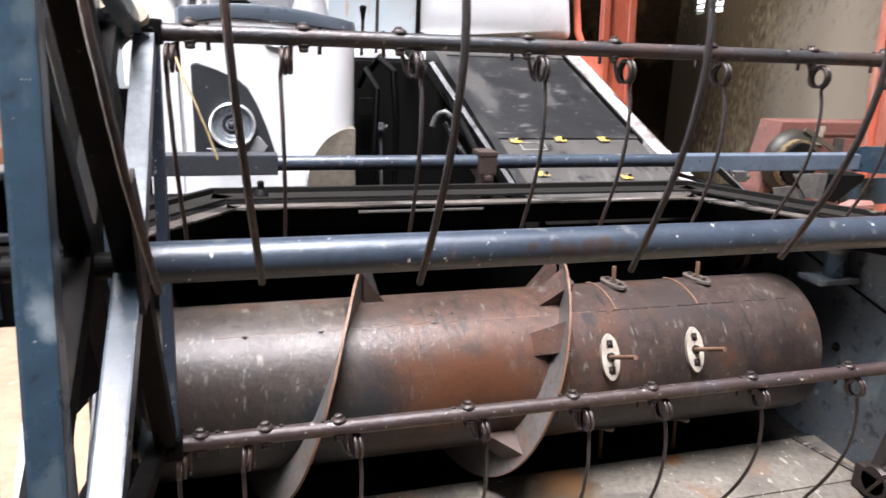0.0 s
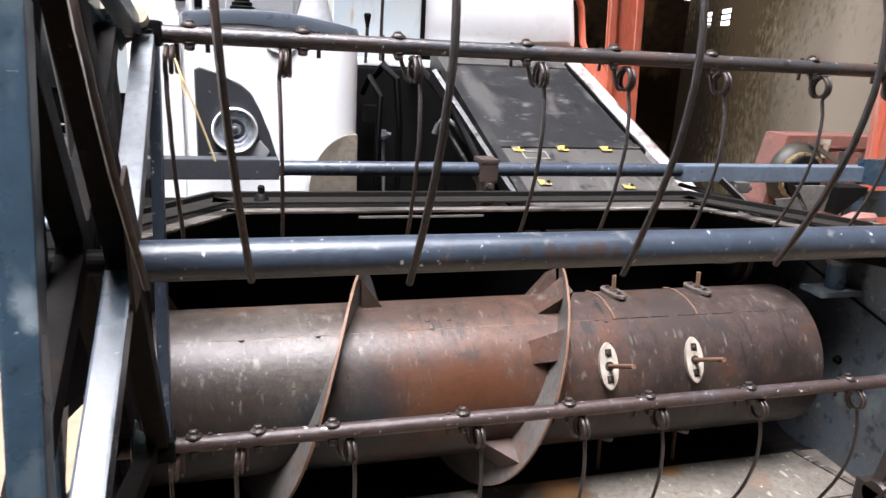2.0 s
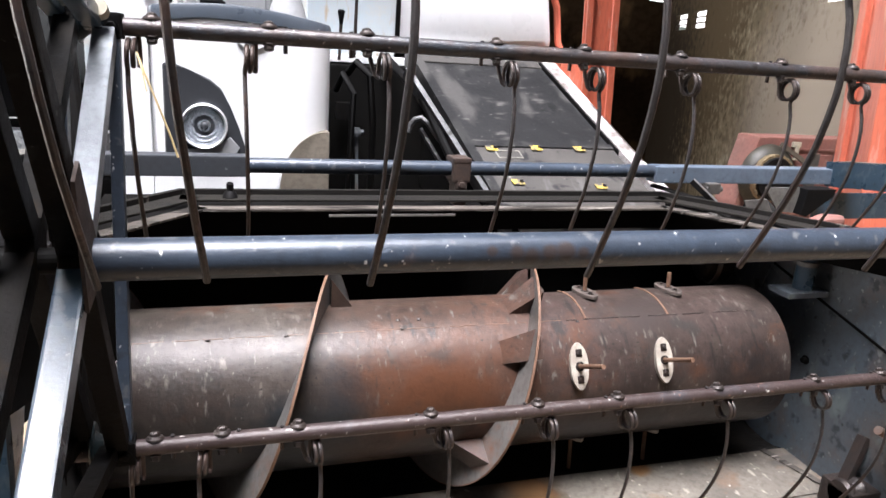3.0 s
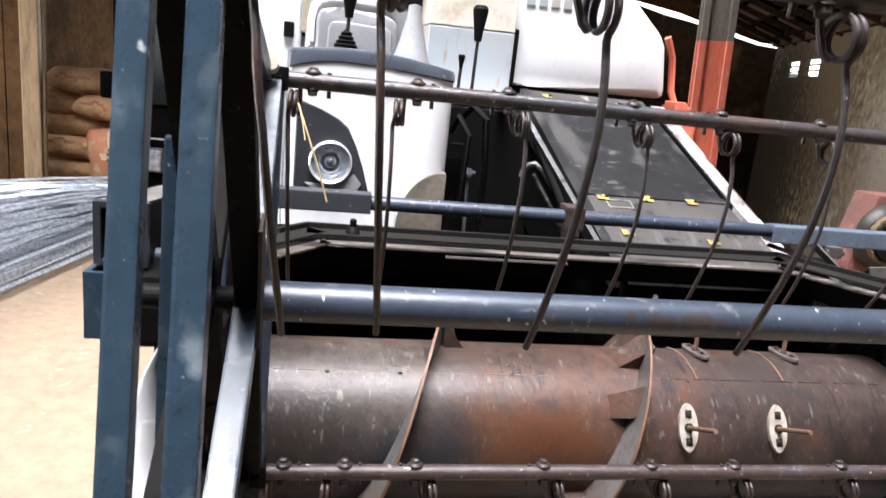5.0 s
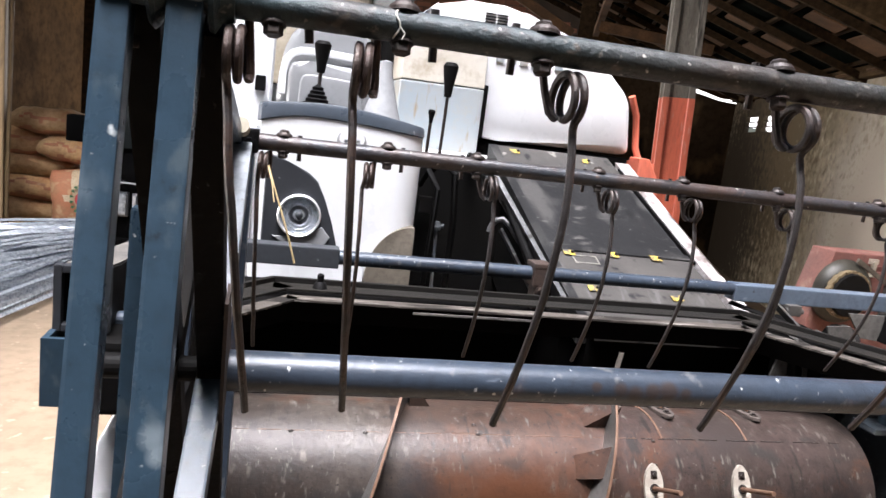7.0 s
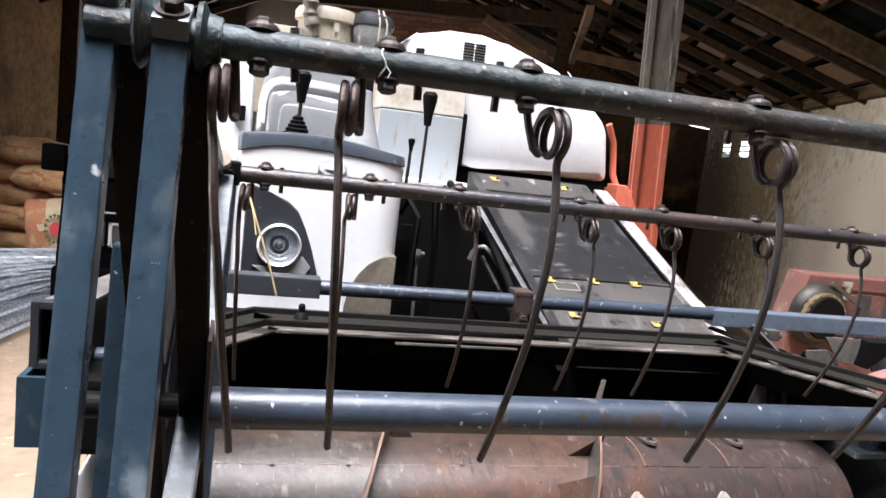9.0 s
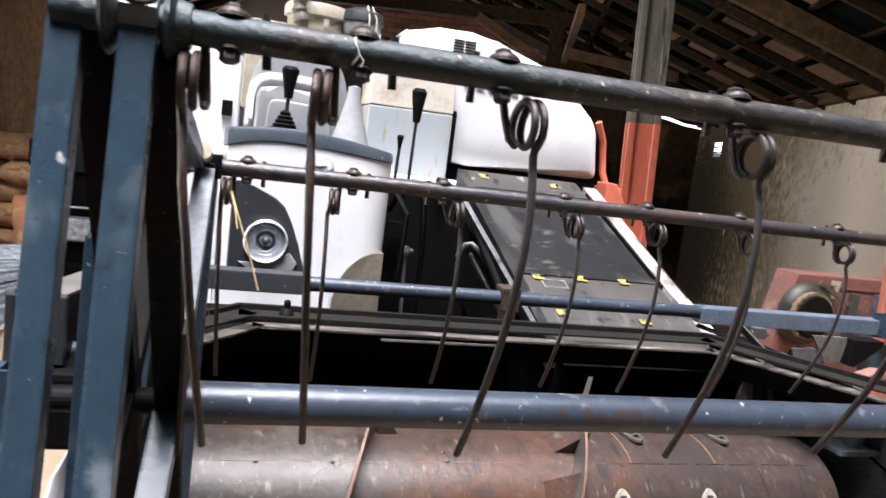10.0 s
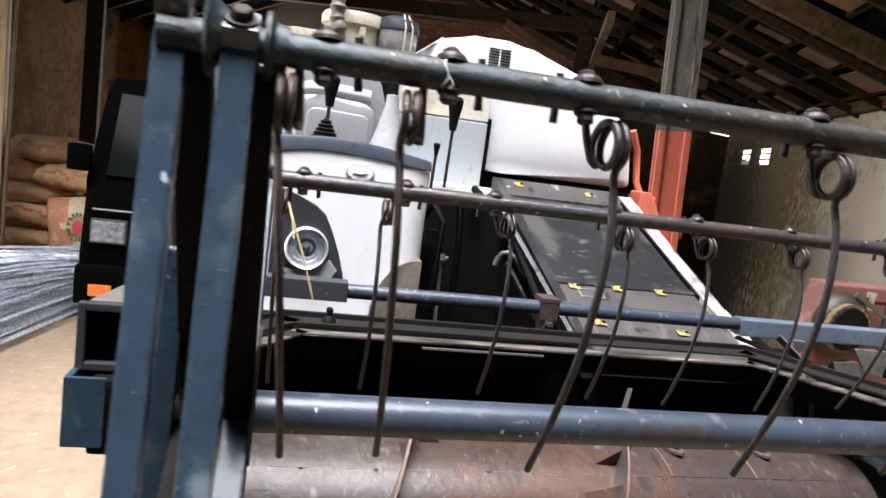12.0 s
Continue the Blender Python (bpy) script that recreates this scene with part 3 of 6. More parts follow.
def reel():
    ob = thing("reel", "blue-grey steel reel with four rusty tine bars over the auger", "harvester reel")
    rnd = random.Random(2)
    cy, cz = REEL_C
    part("centre_tube", B(pipe((0.086, cy, cz), (REEL_END + 0.04, cy, cz), 0.0245, 0.003, 32)), M_TUBE, ob, "blue-grey tube with chipped paint", True)
    part("shaft", B(rod((-0.05, cy, cz), (0.09, cy, cz), 0.015, 20)), M_BLACK, ob, "greasy shaft end")
    part("shaft", B(rod((REEL_END + 0.03, cy, cz), (REEL_END + 0.46, cy, cz), 0.015, 20)), M_BLACK, ob, "greasy shaft end")
    for key, (y, z) in ENDS.items():
        bar = part("tine_bar", B(pipe((0.0, y, z), (REEL_END + 0.02, y, z), 0.0134, 0.0025, 24)), {"B": M_BAR, "C": M_BARR}.get(key, M_BARG), ob, "", True)
        marks = PITCH_1 if key in "AC" else PITCH_2
        for i, x in enumerate(marks):
            side = -1 if i < 2 else 1
            t = part("spring_tine", tine_mesh(side, rnd), M_TINE, bar, "", True)
            t.location = (x, y, z)
            t.rotation_euler = (rnd.uniform(-0.05, 0.05), rnd.uniform(-0.02, 0.02) + {"A0": -0.085, "A1": -0.04}.get(key + str(i), 0.0), rnd.uniform(-0.06, 0.06))
            tilt = pose(x, y, z, -16)
            bolt = B(hexbolt(tilt @ pose(0, 0, -0.0128, 180), 0.0078, 0.0085, 0.0098), lathe([(0, 0.010), (0.0145, 0.0095), (0.0145, 0.0125), (0.012, 0.0165), (0.0, 0.0165)], tilt, 20),
                     lathe([(0, 0.0165), (0.008, 0.0165), (0.008, 0.021), (0.006, 0.023), (0, 0.023)], tilt, 6))
            part("bolt", bolt, M_BOLT, bar)
        if key in "BC":
            part("end_block", B(box(0.068, 0.098, y - 0.019, y + 0.019, z - 0.019, z + 0.019, 0.004), hexbolt(pose(0.083, y - 0.019, z, 90), 0.007, 0.006, 0.010)), M_BLACK, bar, "black end block")
            part("bearing_block", B(box(-0.002, 0.028, y - 0.007, y + 0.031, z - 0.003, z + 0.035, 0.004)), M_BLACK, bar)
        else:
            part("end_flange", B(lathe([(0, 0), (0.026, 0), (0.027, 0.004), (0.019, 0.008), (0.017, 0.018), (0, 0.018)], pose(0.078, y, z, 0, 90, 0), 28)), M_BARG, bar, "", True)
        part("washer_disc", B(lathe([(0, 0), (0.034, 0), (0.037, 0.003), (0.034, 0.006), (0, 0.006)], pose(0.034, y + 0.006, z + 0.008, 0, 90, 0), 28)), M_BARG, bar, "", True)
        part("spacer_boss", B(lathe([(0.03, 0), (0.022, 0.008), (0.018, 0.014), (0, 0.014)], pose(0.038, y + 0.003, z + 0.004, 0, 90, 0), 24)), M_BARG, bar, "", True)
    order = "ABCD"
    for x, oy, oz, w in ((0.060, 0.0, 0.0, 0.026), (0.009, 0.012, 0.016, 0.024), (REEL_END - 0.01, 0.0, 0.0, 0.026), (REEL_END + 0.05, 0.012, 0.016, 0.024)):
        for i in range(4):
            a, b = ENDS[order[i]], ENDS[order[(i + 1) % 4]]
            xb = x + (0.024 if i == 1 and not oy else 0.0)
            p, q = (xb, a[0] + oy, a[1] + oz), (xb, b[0] + oy, b[1] + oz)
            e0, e1 = (-0.016, -0.016) if i == 0 else (0.018, 0.012 if i == 3 else 0.018)
            dv = (Vector(q) - Vector(p)).normalized()
            # Near-black braces and spokes are blue ones with shade put into the colour.
            part("brace", B(bar_between(Vector(p) - dv * e0, Vector(q) + dv * e1, 0.026, 0.018 if i == 1 else w, (1, 0, 0), 0.0035)), M_GRIMESHADE if i == 2 else M_TUBE if i == 1 else M_BLUE, ob, "brace coloured near-black for shade" if i == 2 else "")
            d = Vector((0, a[0] - cy, a[1] - cz)).normalized()
            s0 = Vector((x + 0.018, cy + oy, cz + oz)) + d * 0.02
            material = M_GRIMESHADE if i in (0, 2) or oy else M_WORNST if i == 1 else M_BLUE
            part("spoke", B(bar_between(s0, Vector((x + 0.014, a[0] + oy, a[1] + oz)) - d * 0.024, 0.031, 0.030, (1, 0, 0), 0.003)), material, ob, {"grease_and_shade_black": "spoke coloured near-black for shade", "worn_pale_steel": "pale steel-grey spoke"}.get(material.name, ""))
            end = Matrix((Vector((1, 0, 0)), d.cross(Vector((1, 0, 0))), d)).transposed().to_4x4()
            end.translation = Vector((x, a[0] + oy, a[1] + oz)) + d * 0.014
            part("brace_bolt", B(hexbolt(end @ pose(0, -0.004, 0.0055), 0.0085, 0.0085, 0.0125)), M_BOLT, ob)
            if i == 0:
                part("worn_cap", B(box(-w / 2 - 0.0005, w / 2 + 0.0005, -0.017, 0.016, -0.012, 0.005, 0.003, end)), M_WORNST, ob, "cap plate worn to bright steel")
                part("cap_sleeve", B(box(x - w / 2 - 0.001, x + w / 2 + 0.001, a[0] + oy + 0.012, a[0] + oy + 0.028, a[1] + oz - 0.06, a[1] + oz + 0.006, 0.002)), M_RUSTD, ob, "rust-stained inner sleeve")
            if i == 1:
                part("bushing", B(lathe([(0, 0), (0.0125, 0), (0.0125, 0.024), (0, 0.024)], Matrix.Translation((x + 0.012, a[0] + oy - 0.035, a[1] + oz + 0.018)) @ pose(0, 0, 0, 72), 20)), M_CREAM, ob, "pale worn bushing", True)
        if oy:
            part("stay_bar", B(bar_between((x - 0.005, 1.12, 1.408), (x - 0.016, 1.12, 0.90), 0.024, 0.024, (1, 0, 0), 0.003)), M_BLUE, ob)
        hub = [(cy + oy + 0.03 * math.cos(k * math.pi / 8), cz + oz + 0.03 * math.sin(k * math.pi / 8)) for k in range(16)]
        web = [(0.02, 0.015), (-0.055, 0.12), (-0.085, 0.105), (-0.06, -0.04), (-0.01, -0.035)]
        if not oy:
            part("hub_gusset", B(plate([(cy + oy + u, cz + oz + v) for u, v in web], "x", x + 0.033, x + 0.037)), M_RUSTD, ob, "rusty gusset")
        part("hub_plate", B(plate(hub, "x", x + 0.004, x + 0.0325, 0.001)), M_GRIMESHADE, ob)
    return ob


# Near-black for greasy parts; on reel and trough it paints in shade.
M_GRIMESHADE = mat("grease_and_shade_black", (0.0075, 0.0075, 0.008), 0.55, 0.0, (0.011, 0.0095, 0.008), 9, 0.4, 60, spec=0.04, layers=(((0.014, 0.014, 0.0145), 40, 0.62, (1, 1, 1)), ((0.09, 0.09, 0.09), 110, 0.71, (1, 1, 1))), fleck=(0.09, 0.085, 0.08), fleck_amount=0.73, rust=(0.03, 0.019, 0.01), rust_amount=0.66, rust_scale=6)
M_WORNST = mat("worn_pale_steel", (0.19, 0.205, 0.22), 0.42, 0.3, (0.10, 0.11, 0.12), 7, 0.3, 70, layers=(((0.05, 0.06, 0.075), 16, 0.62, (1, 1, 0.5)), ((0.5, 0.51, 0.52), 50, 0.66, (1, 1, 1)), ((0.08, 0.055, 0.04), 30, 0.69, (1, 1, 1))))
M_RUSTD = mat("dark_rust", (0.045, 0.025, 0.017), 0.7, 0.1, (0.02, 0.015, 0.013), 14, 0.3, 60)
reel()


# ---- header: table, side plates, back, auger ----
AY, AZ, AR, FR = 1.876, 0.687, 0.19, 0.268
AX0, AX1 = -0.04, 1.64
FLIGHT_PITCH = 0.51


def helix(x_top, turns0, turns1, r0, r1, thick=0.005):
    """A screw flight whose edge crosses the top of the drum at x_top, from turns0 to turns1 round it."""
    def f(bm):
        n = max(8, int((turns1 - turns0) * 56))
        rows = []
        for i in range(n + 1):
            t = turns0 + (turns1 - turns0) * i / n
            a = math.pi / 2 + 2 * math.pi * t
            x = x_top - FLIGHT_PITCH * t
            c, s = math.cos(a), math.sin(a)
            rows.append([bm.verts.new((x + dx, AY + r * c, AZ + r * s)) for r, dx in ((r0, 0), (r1, 0), (r1, thick), (r0, thick))])
        for A, C in zip(rows, rows[1:]):
            for k in range(4):
                bm.faces.new((A[k], A[(k + 1) % 4], C[(k + 1) % 4], C[k]))
        bm.faces.new(rows[0])
        bm.faces.new(rows[-1][::-1])
    return f


def ring_pt(a, r, x):
    return (x, AY + r * math.cos(radians(a)), AZ + r * math.sin(radians(a)))


def auger():
    ob = thing("auger", "rusty brown steel intake auger drum with worn screw flights", "auger")
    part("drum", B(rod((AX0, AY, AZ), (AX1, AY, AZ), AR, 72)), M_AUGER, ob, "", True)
    fl = part("flight", B(helix(0.967, -0.03, 1.97, AR - 0.002, FR)), M_FLIGHT, ob, "", True)
    part("rusted_edge", B(helix(0.9665, -0.03, 1.97, FR, FR + 0.002, 0.006)), M_EDGE, fl, "", True)
    seam_a = 120
    rnd = random.Random(11)
    x = AX0 + 0.01
    while x < AX1 - 0.05:
        n = rnd.uniform(0.02, 0.09)
        h = 0.0008 if x < 0.95 else 0.0016
        part("weld_seam", B(sweep([(x + n * k / 5, *ring_pt(seam_a + rnd.uniform(-0.25, 0.25), AR, 0)[1:]) for k in range(6)], [h * rnd.uniform(0.6, 1.3) for k in range(6)], 6)), M_EDGE if x < 0.95 else M_BOLT, ob, "ragged weld seam")
        x += n + rnd.uniform(0.002, 0.03)
    for x, a, s in ((0.958, 95, -1), (0.911, 134, -1), (0.99, 55, -1), (0.80, 208, -1), (0.468, 76, 0.65)):
        h = 0.06
        p0, p1, p2 = ring_pt(a, AR, x), ring_pt(a, FR - 0.012, x), ring_pt(a, AR, x + s * 0.075)
        q = [ring_pt(a + 16, r, xx) for r, xx in ((AR, x), (FR - 0.012, x), (AR, x + s * 0.075))]

        def tri(bm, P=(p0, p1, p2), Q=q):
            v = [bm.verts.new(c) for c in P] + [bm.verts.new(c) for c in Q]
            for idx in ((0, 1, 2), (3, 5, 4), (0, 3, 4, 1), (1, 4, 5, 2), (2, 5, 3, 0)):
                bm.faces.new([v[i] for i in idx])
        part("gusset", B(tri), M_AUGER, ob, "welded wedge gusset")
    for x, a in ((1.026, 155.5), (1.256, 155.5), (1.125, 86), (1.375, 86), (1.06, 10), (1.29, 10), (1.12, 265), (1.35, 265)):
        m = Matrix.Translation(ring_pt(a, AR, x)) @ (Vector(ring_pt(a, 1, 0)) - Vector((0, AY, AZ))).to_track_quat("Z", "X").to_matrix().to_4x4()
        poly = [(0.0235 * math.cos(t * math.pi / 12) * (0.85 if abs(math.sin(t * math.pi / 12)) > 0.8 else 1), 0.056 * math.sin(t * math.pi / 12)) for t in range(24)]
        g = part("finger_guide", B(plate(poly, "z", -0.001, 0.008, 0.002)), M_GUIDE if a > 150 else M_SHADED, ob, "worn whitish plastic finger guide" if a > 150 else "dirty dark plastic finger guide")
        g.matrix_world = m @ pose(0, 0, 0, 0, 0, 90)
        for k in (-1, 1):
            sq = part("guide_bolt", B(box(-0.008, 0.008, k * 0.031 - 0.009, k * 0.031 + 0.009, 0.004, 0.0095, 0.001), hexbolt(pose(0, k * 0.031, 0.008), 0.0055, 0.004, 0.007)), M_BOLT, g)
        part("guide_eye", B(lathe([(0, 0.004), (0.011, 0.004), (0.011, 0.0105), (0.007, 0.0105), (0.007, 0.006), (0, 0.006)], None, 16)), M_BOLT, g)
        end = Vector(ring_pt(a, AR + 0.004, x))
        d = Vector(ring_pt(a, 1, 0)) - Vector((0, AY, AZ))
        tip = end + d * (0.115 if a > 150 else 0.045)
        part("finger", B(rod(end - d * 0.02, tip, 0.0055, 12)), M_EDGE, ob)
    for x, a in ((0.61, 112), (0.66, 112), (0.615, 120), (1.04, 140), (1.05, 122), (0.2, 121), (0.36, 121)):
        part("rivet", B(lathe([(0, 0), (0.006, 0), (0.004, 0.003), (0, 0.004)], Matrix.Translation(ring_pt(a, AR - 0.001, x)) @ pose(0, 0, 0, 90 - a + 90 - 90, 0, 0), 8)), M_BOLT, ob)
    for x in (1.075, 1.307):
        band = [ring_pt(a, AR + 0.0015, x) for a in range(70, 121, 5)]
        part("weld_bead", B(sweep(band, 0.0025, 6)), M_EDGE, ob)
    part("shaft", B(rod((AX1, AY, AZ), (1.789, AY, AZ), 0.03, 20)), M_BLACK, ob)
    return ob


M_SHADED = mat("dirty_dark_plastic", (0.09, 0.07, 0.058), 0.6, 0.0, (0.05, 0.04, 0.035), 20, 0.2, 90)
M_GUIDE = mat("worn_white_plastic", (0.40, 0.365, 0.31), 0.55, 0.0, (0.24, 0.205, 0.17), 30, 0.2, 90)
# Near-black that paints deep shade into header back, feeder and body gaps.
M_PIT = mat("shade_black_sheet", (0.004, 0.004, 0.004), 0.9, 0.0, (0.006, 0.0055, 0.005), 5, spec=0.03)
auger()


def header_frame():
    ob = thing("header", "blue-grey steel grain header with dusty table and dark back", "harvester header")
    part("table", B(plate([(1.40, 0.352), (1.56, 0.398), (1.80, 0.404), (1.80, 0.396), (1.56, 0.388), (1.40, 0.345)], "x", -0.06, 1.789)), M_TABLE, ob, "dusty worn sheet-steel table")
    part("table_fold", B(bar_between((-0.05, 1.60, 0.4015), (1.78, 1.60, 0.4015), 0.016, 0.004, (0, 0, 1), 0.001)), M_TABLE, ob)
    part("edge_strip", B(bar_between((1.775, 1.58, 0.403), (1.715, 1.80, 0.406), 0.02, 0.004, (0, 0, 1), 0.001)), M_RIML, ob, "pale bent strip")
    # Trough colour carries the shade beneath the drum.
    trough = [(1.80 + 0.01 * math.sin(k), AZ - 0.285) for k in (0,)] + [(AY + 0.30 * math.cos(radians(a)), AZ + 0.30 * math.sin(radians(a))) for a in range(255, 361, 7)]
    part("trough", B(plate(trough + [(y + 0.008, z - 0.008) for y, z in trough[::-1]], "x", -0.06, 1.789)), M_GRIMESHADE, ob, "curved trough coloured near-black for shade")
    right = [(1.30, 0.36), (1.30, 0.90), (1.40, 0.985), (1.55, 1.02), (1.95, 1.035), (2.22, 1.035), (2.22, 0.36)]
    part("side_plate", B(plate(right, "x", 1.79, 1.796, 0.001)), M_PLATE, ob, "scuffed blue-grey side plate")
    left = [(1.30, 0.36), (1.30, 0.52), (1.46, 0.72), (1.72, 0.93), (1.95, 0.97), (2.22, 0.97), (2.22, 0.36)]
    part("side_plate", B(plate(left, "x", -0.066, -0.06, 0.001)), M_PLATE, ob, "scuffed blue-grey side plate")
    part("plate_seam", B(bar_between((1.788, 1.97, 0.918), (1.788, 1.50, 0.80), 0.004, 0.007, (0, 0, 1), 0.001)), M_BLACK, ob)
    part("plate_bolt", B(hexbolt(pose(1.79, 1.789, 0.689, 0, -90, 0), 0.009, 0.012, 0.013)), M_BLACK, ob)
    part("plate_patch", B(plate([(1.97, 0.925), (2.20, 0.965), (2.20, 0.6), (2.10, 0.55)], "x", 1.784, 1.789, 0.001)), M_PLATE, ob)
    # Header back: its deep shade is put into the sheets' colour.
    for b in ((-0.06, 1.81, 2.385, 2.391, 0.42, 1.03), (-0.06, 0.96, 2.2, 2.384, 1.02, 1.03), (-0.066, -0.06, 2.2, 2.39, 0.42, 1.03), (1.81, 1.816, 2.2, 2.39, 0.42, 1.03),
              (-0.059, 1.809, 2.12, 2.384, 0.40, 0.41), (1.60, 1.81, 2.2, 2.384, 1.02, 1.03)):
        part("back_plate", B(box(*b)), M_PIT, ob, "sheet coloured black for deep shade")
    rim = [(-0.055, 1.735), (0.185, 2.04), (1.43, 2.035), (1.76, 1.52)]

    def ring(off):
        return [(rim[0][0] - 0.8 * off, rim[0][1] + 0.6 * off), (rim[1][0] - 0.4 * off, rim[1][1] + off), (rim[2][0] + 0.5 * off, rim[2][1] + off), (rim[3][0] + 0.84 * off, rim[3][1] + 0.54 * off)]
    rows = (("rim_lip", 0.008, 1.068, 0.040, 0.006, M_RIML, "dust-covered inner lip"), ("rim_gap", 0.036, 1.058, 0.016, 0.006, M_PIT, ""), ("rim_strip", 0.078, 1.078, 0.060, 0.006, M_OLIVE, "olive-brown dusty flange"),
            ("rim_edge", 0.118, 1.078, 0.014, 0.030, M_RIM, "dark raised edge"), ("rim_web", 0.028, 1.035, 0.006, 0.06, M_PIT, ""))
    for name, off, z, w, h, material, label in rows:
        loop = ring(off)
        for (x0, y0), (x1, y1) in zip(loop, loop[1:]):
            part(name, B(bar_between((x0, y0, z), (x1, y1, z), w, h, (0, 0, 1), 0.0015, 0.3 * w)), material, ob, label)
    part("rim_slot", B(bar_between((0.48, 2.014, 1.058), (0.80, 2.014, 1.058), 0.004, 0.006, (0, 0, 1), 0.001)), M_DUSTY, ob, "thin dusty seam under the lip")
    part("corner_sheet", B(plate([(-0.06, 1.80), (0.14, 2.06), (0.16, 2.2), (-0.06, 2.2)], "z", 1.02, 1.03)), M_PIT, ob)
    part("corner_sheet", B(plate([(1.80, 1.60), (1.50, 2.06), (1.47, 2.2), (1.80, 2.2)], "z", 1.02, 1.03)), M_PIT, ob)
    return ob


M_DUSTY = mat("settled_grey_dust", (0.11, 0.10, 0.088), 0.95, 0.0, (0.05, 0.046, 0.042), 16, 0.4, 70)
M_OLIVE = mat("olive_brown_dusty_paint", (0.014, 0.012, 0.009), 0.85, 0.0, (0.005, 0.0045, 0.004), 7, 0.4, 60, stretch=(0.5, 3, 3), spec=0.2)
header_frame()


M_STEELD = mat("dark_grey_blue_paint", (0.03, 0.034, 0.04), 0.5, 0.0, (0.034, 0.036, 0.04), 7, 0.2, 60, fleck=(0.2, 0.2, 0.2), fleck_amount=0.73, spec=0.3)


def lift_frame():
    """Cross tube with square ends, clamp, and the arms that carry the reel."""
    ob = thing("reel_lift_frame", "blue-grey cross tube and square arms carrying the reel", "lift frame")
    z, y = 1.146, 2.2
    part("cross_tube", B(rod((0.27, y, z), (1.50, y, z), 0.0195, 24)), M_TUBE, ob, "", True)
    part("square_end", B(box(-0.14, 0.30, y - 0.028, y + 0.028, z - 0.026, z + 0.026, 0.004)), M_STEELD, ob)
    part("pale_square_end", B(box(1.48, 2.20, y - 0.028, y + 0.028, z - 0.032, z + 0.018, 0.004)), M_PALEB, ob)
    part("clamp", B(box(0.838, 0.890, y - 0.033, y + 0.033, z - 0.035, z + 0.027, 0.008), box(0.845, 0.883, y - 0.030, y + 0.02, z - 0.10, z - 0.03, 0.008), hexbolt(pose(0.863, y - 0.035, z - 0.04, 90), 0.009, 0.007, 0.014)), M_RUSTD, ob, "dark rusty clamp block")
    part("clamp_cap", B(box(0.836, 0.890, y - 0.034, y + 0.034, z + 0.018, z + 0.033, 0.004)), M_RUSTD, ob)
    for x in (-0.097, 2.17):
        am = Matrix.Translation((x, 1.30, 1.253)) @ pose(0, 0, 0, -6.8)
        part("arm", B(*[box(a, b, 0.0, 0.905, c, d, 0, am) for a, b, c, d in ((-0.03, -0.026, -0.04, 0.04), (0.026, 0.03, -0.04, 0.04), (-0.026, 0.026, 0.036, 0.04), (-0.026, 0.026, -0.04, -0.036))]), M_BLACK if x < 0 else M_BLUE, ob, "black hollow square arm" if x < 0 else "blue-grey hollow square arm")
        part("dust_layer", B(box(-0.028, 0.028, 0.02, 0.87, 0.0405, 0.043, 0.001, am)), M_DUSTY, ob, "grey dust on the arm")
        part("link_rod", B(rod((x - 0.01, 1.36, 1.205), (x + 0.10, 1.36, 1.215), 0.011, 14)), M_PALEB, ob, "pale steel link rod")
        out = -1 if x < 0 else 1
        part("bearing_plate", B(plate([(1.26, 1.122), (1.26, 1.212), (1.46, 1.212), (1.46, 1.15), (1.40, 1.122)], "x", x + out * 0.036, x + out * 0.028, 0.001), box(x - 0.036, x + 0.012, 1.255, 1.262, 1.122, 1.212, 0.001)), M_BLUE, ob)
        part("bearing", B(box(x - 0.01, x + 0.085, 1.27, 1.44, 1.105, 1.205, 0.008)), M_BLACK, ob, "black bearing housing")
        part("bearing_bracket", B(plate([(x + 0.047, 1.103), (x + 0.127, 1.103), (x + 0.14, 1.02), (x + 0.047, 0.955)], "y", 1.30, 1.42, 0.002)), M_BLACK, ob, "black bearing bracket")
        part("end_cap", B(*[box(x + a, x + b, 1.292, 1.306, 1.253 + c, 1.253 + d, 0.002) for a, b, c, d in ((-0.034, -0.024, -0.044, 0.044), (0.024, 0.034, -0.044, 0.044), (-0.024, 0.024, 0.034, 0.044), (-0.024, 0.024, -0.044, -0.034))]), M_DARKP, ob, "dark plastic end cap")
    return ob


lift_frame()


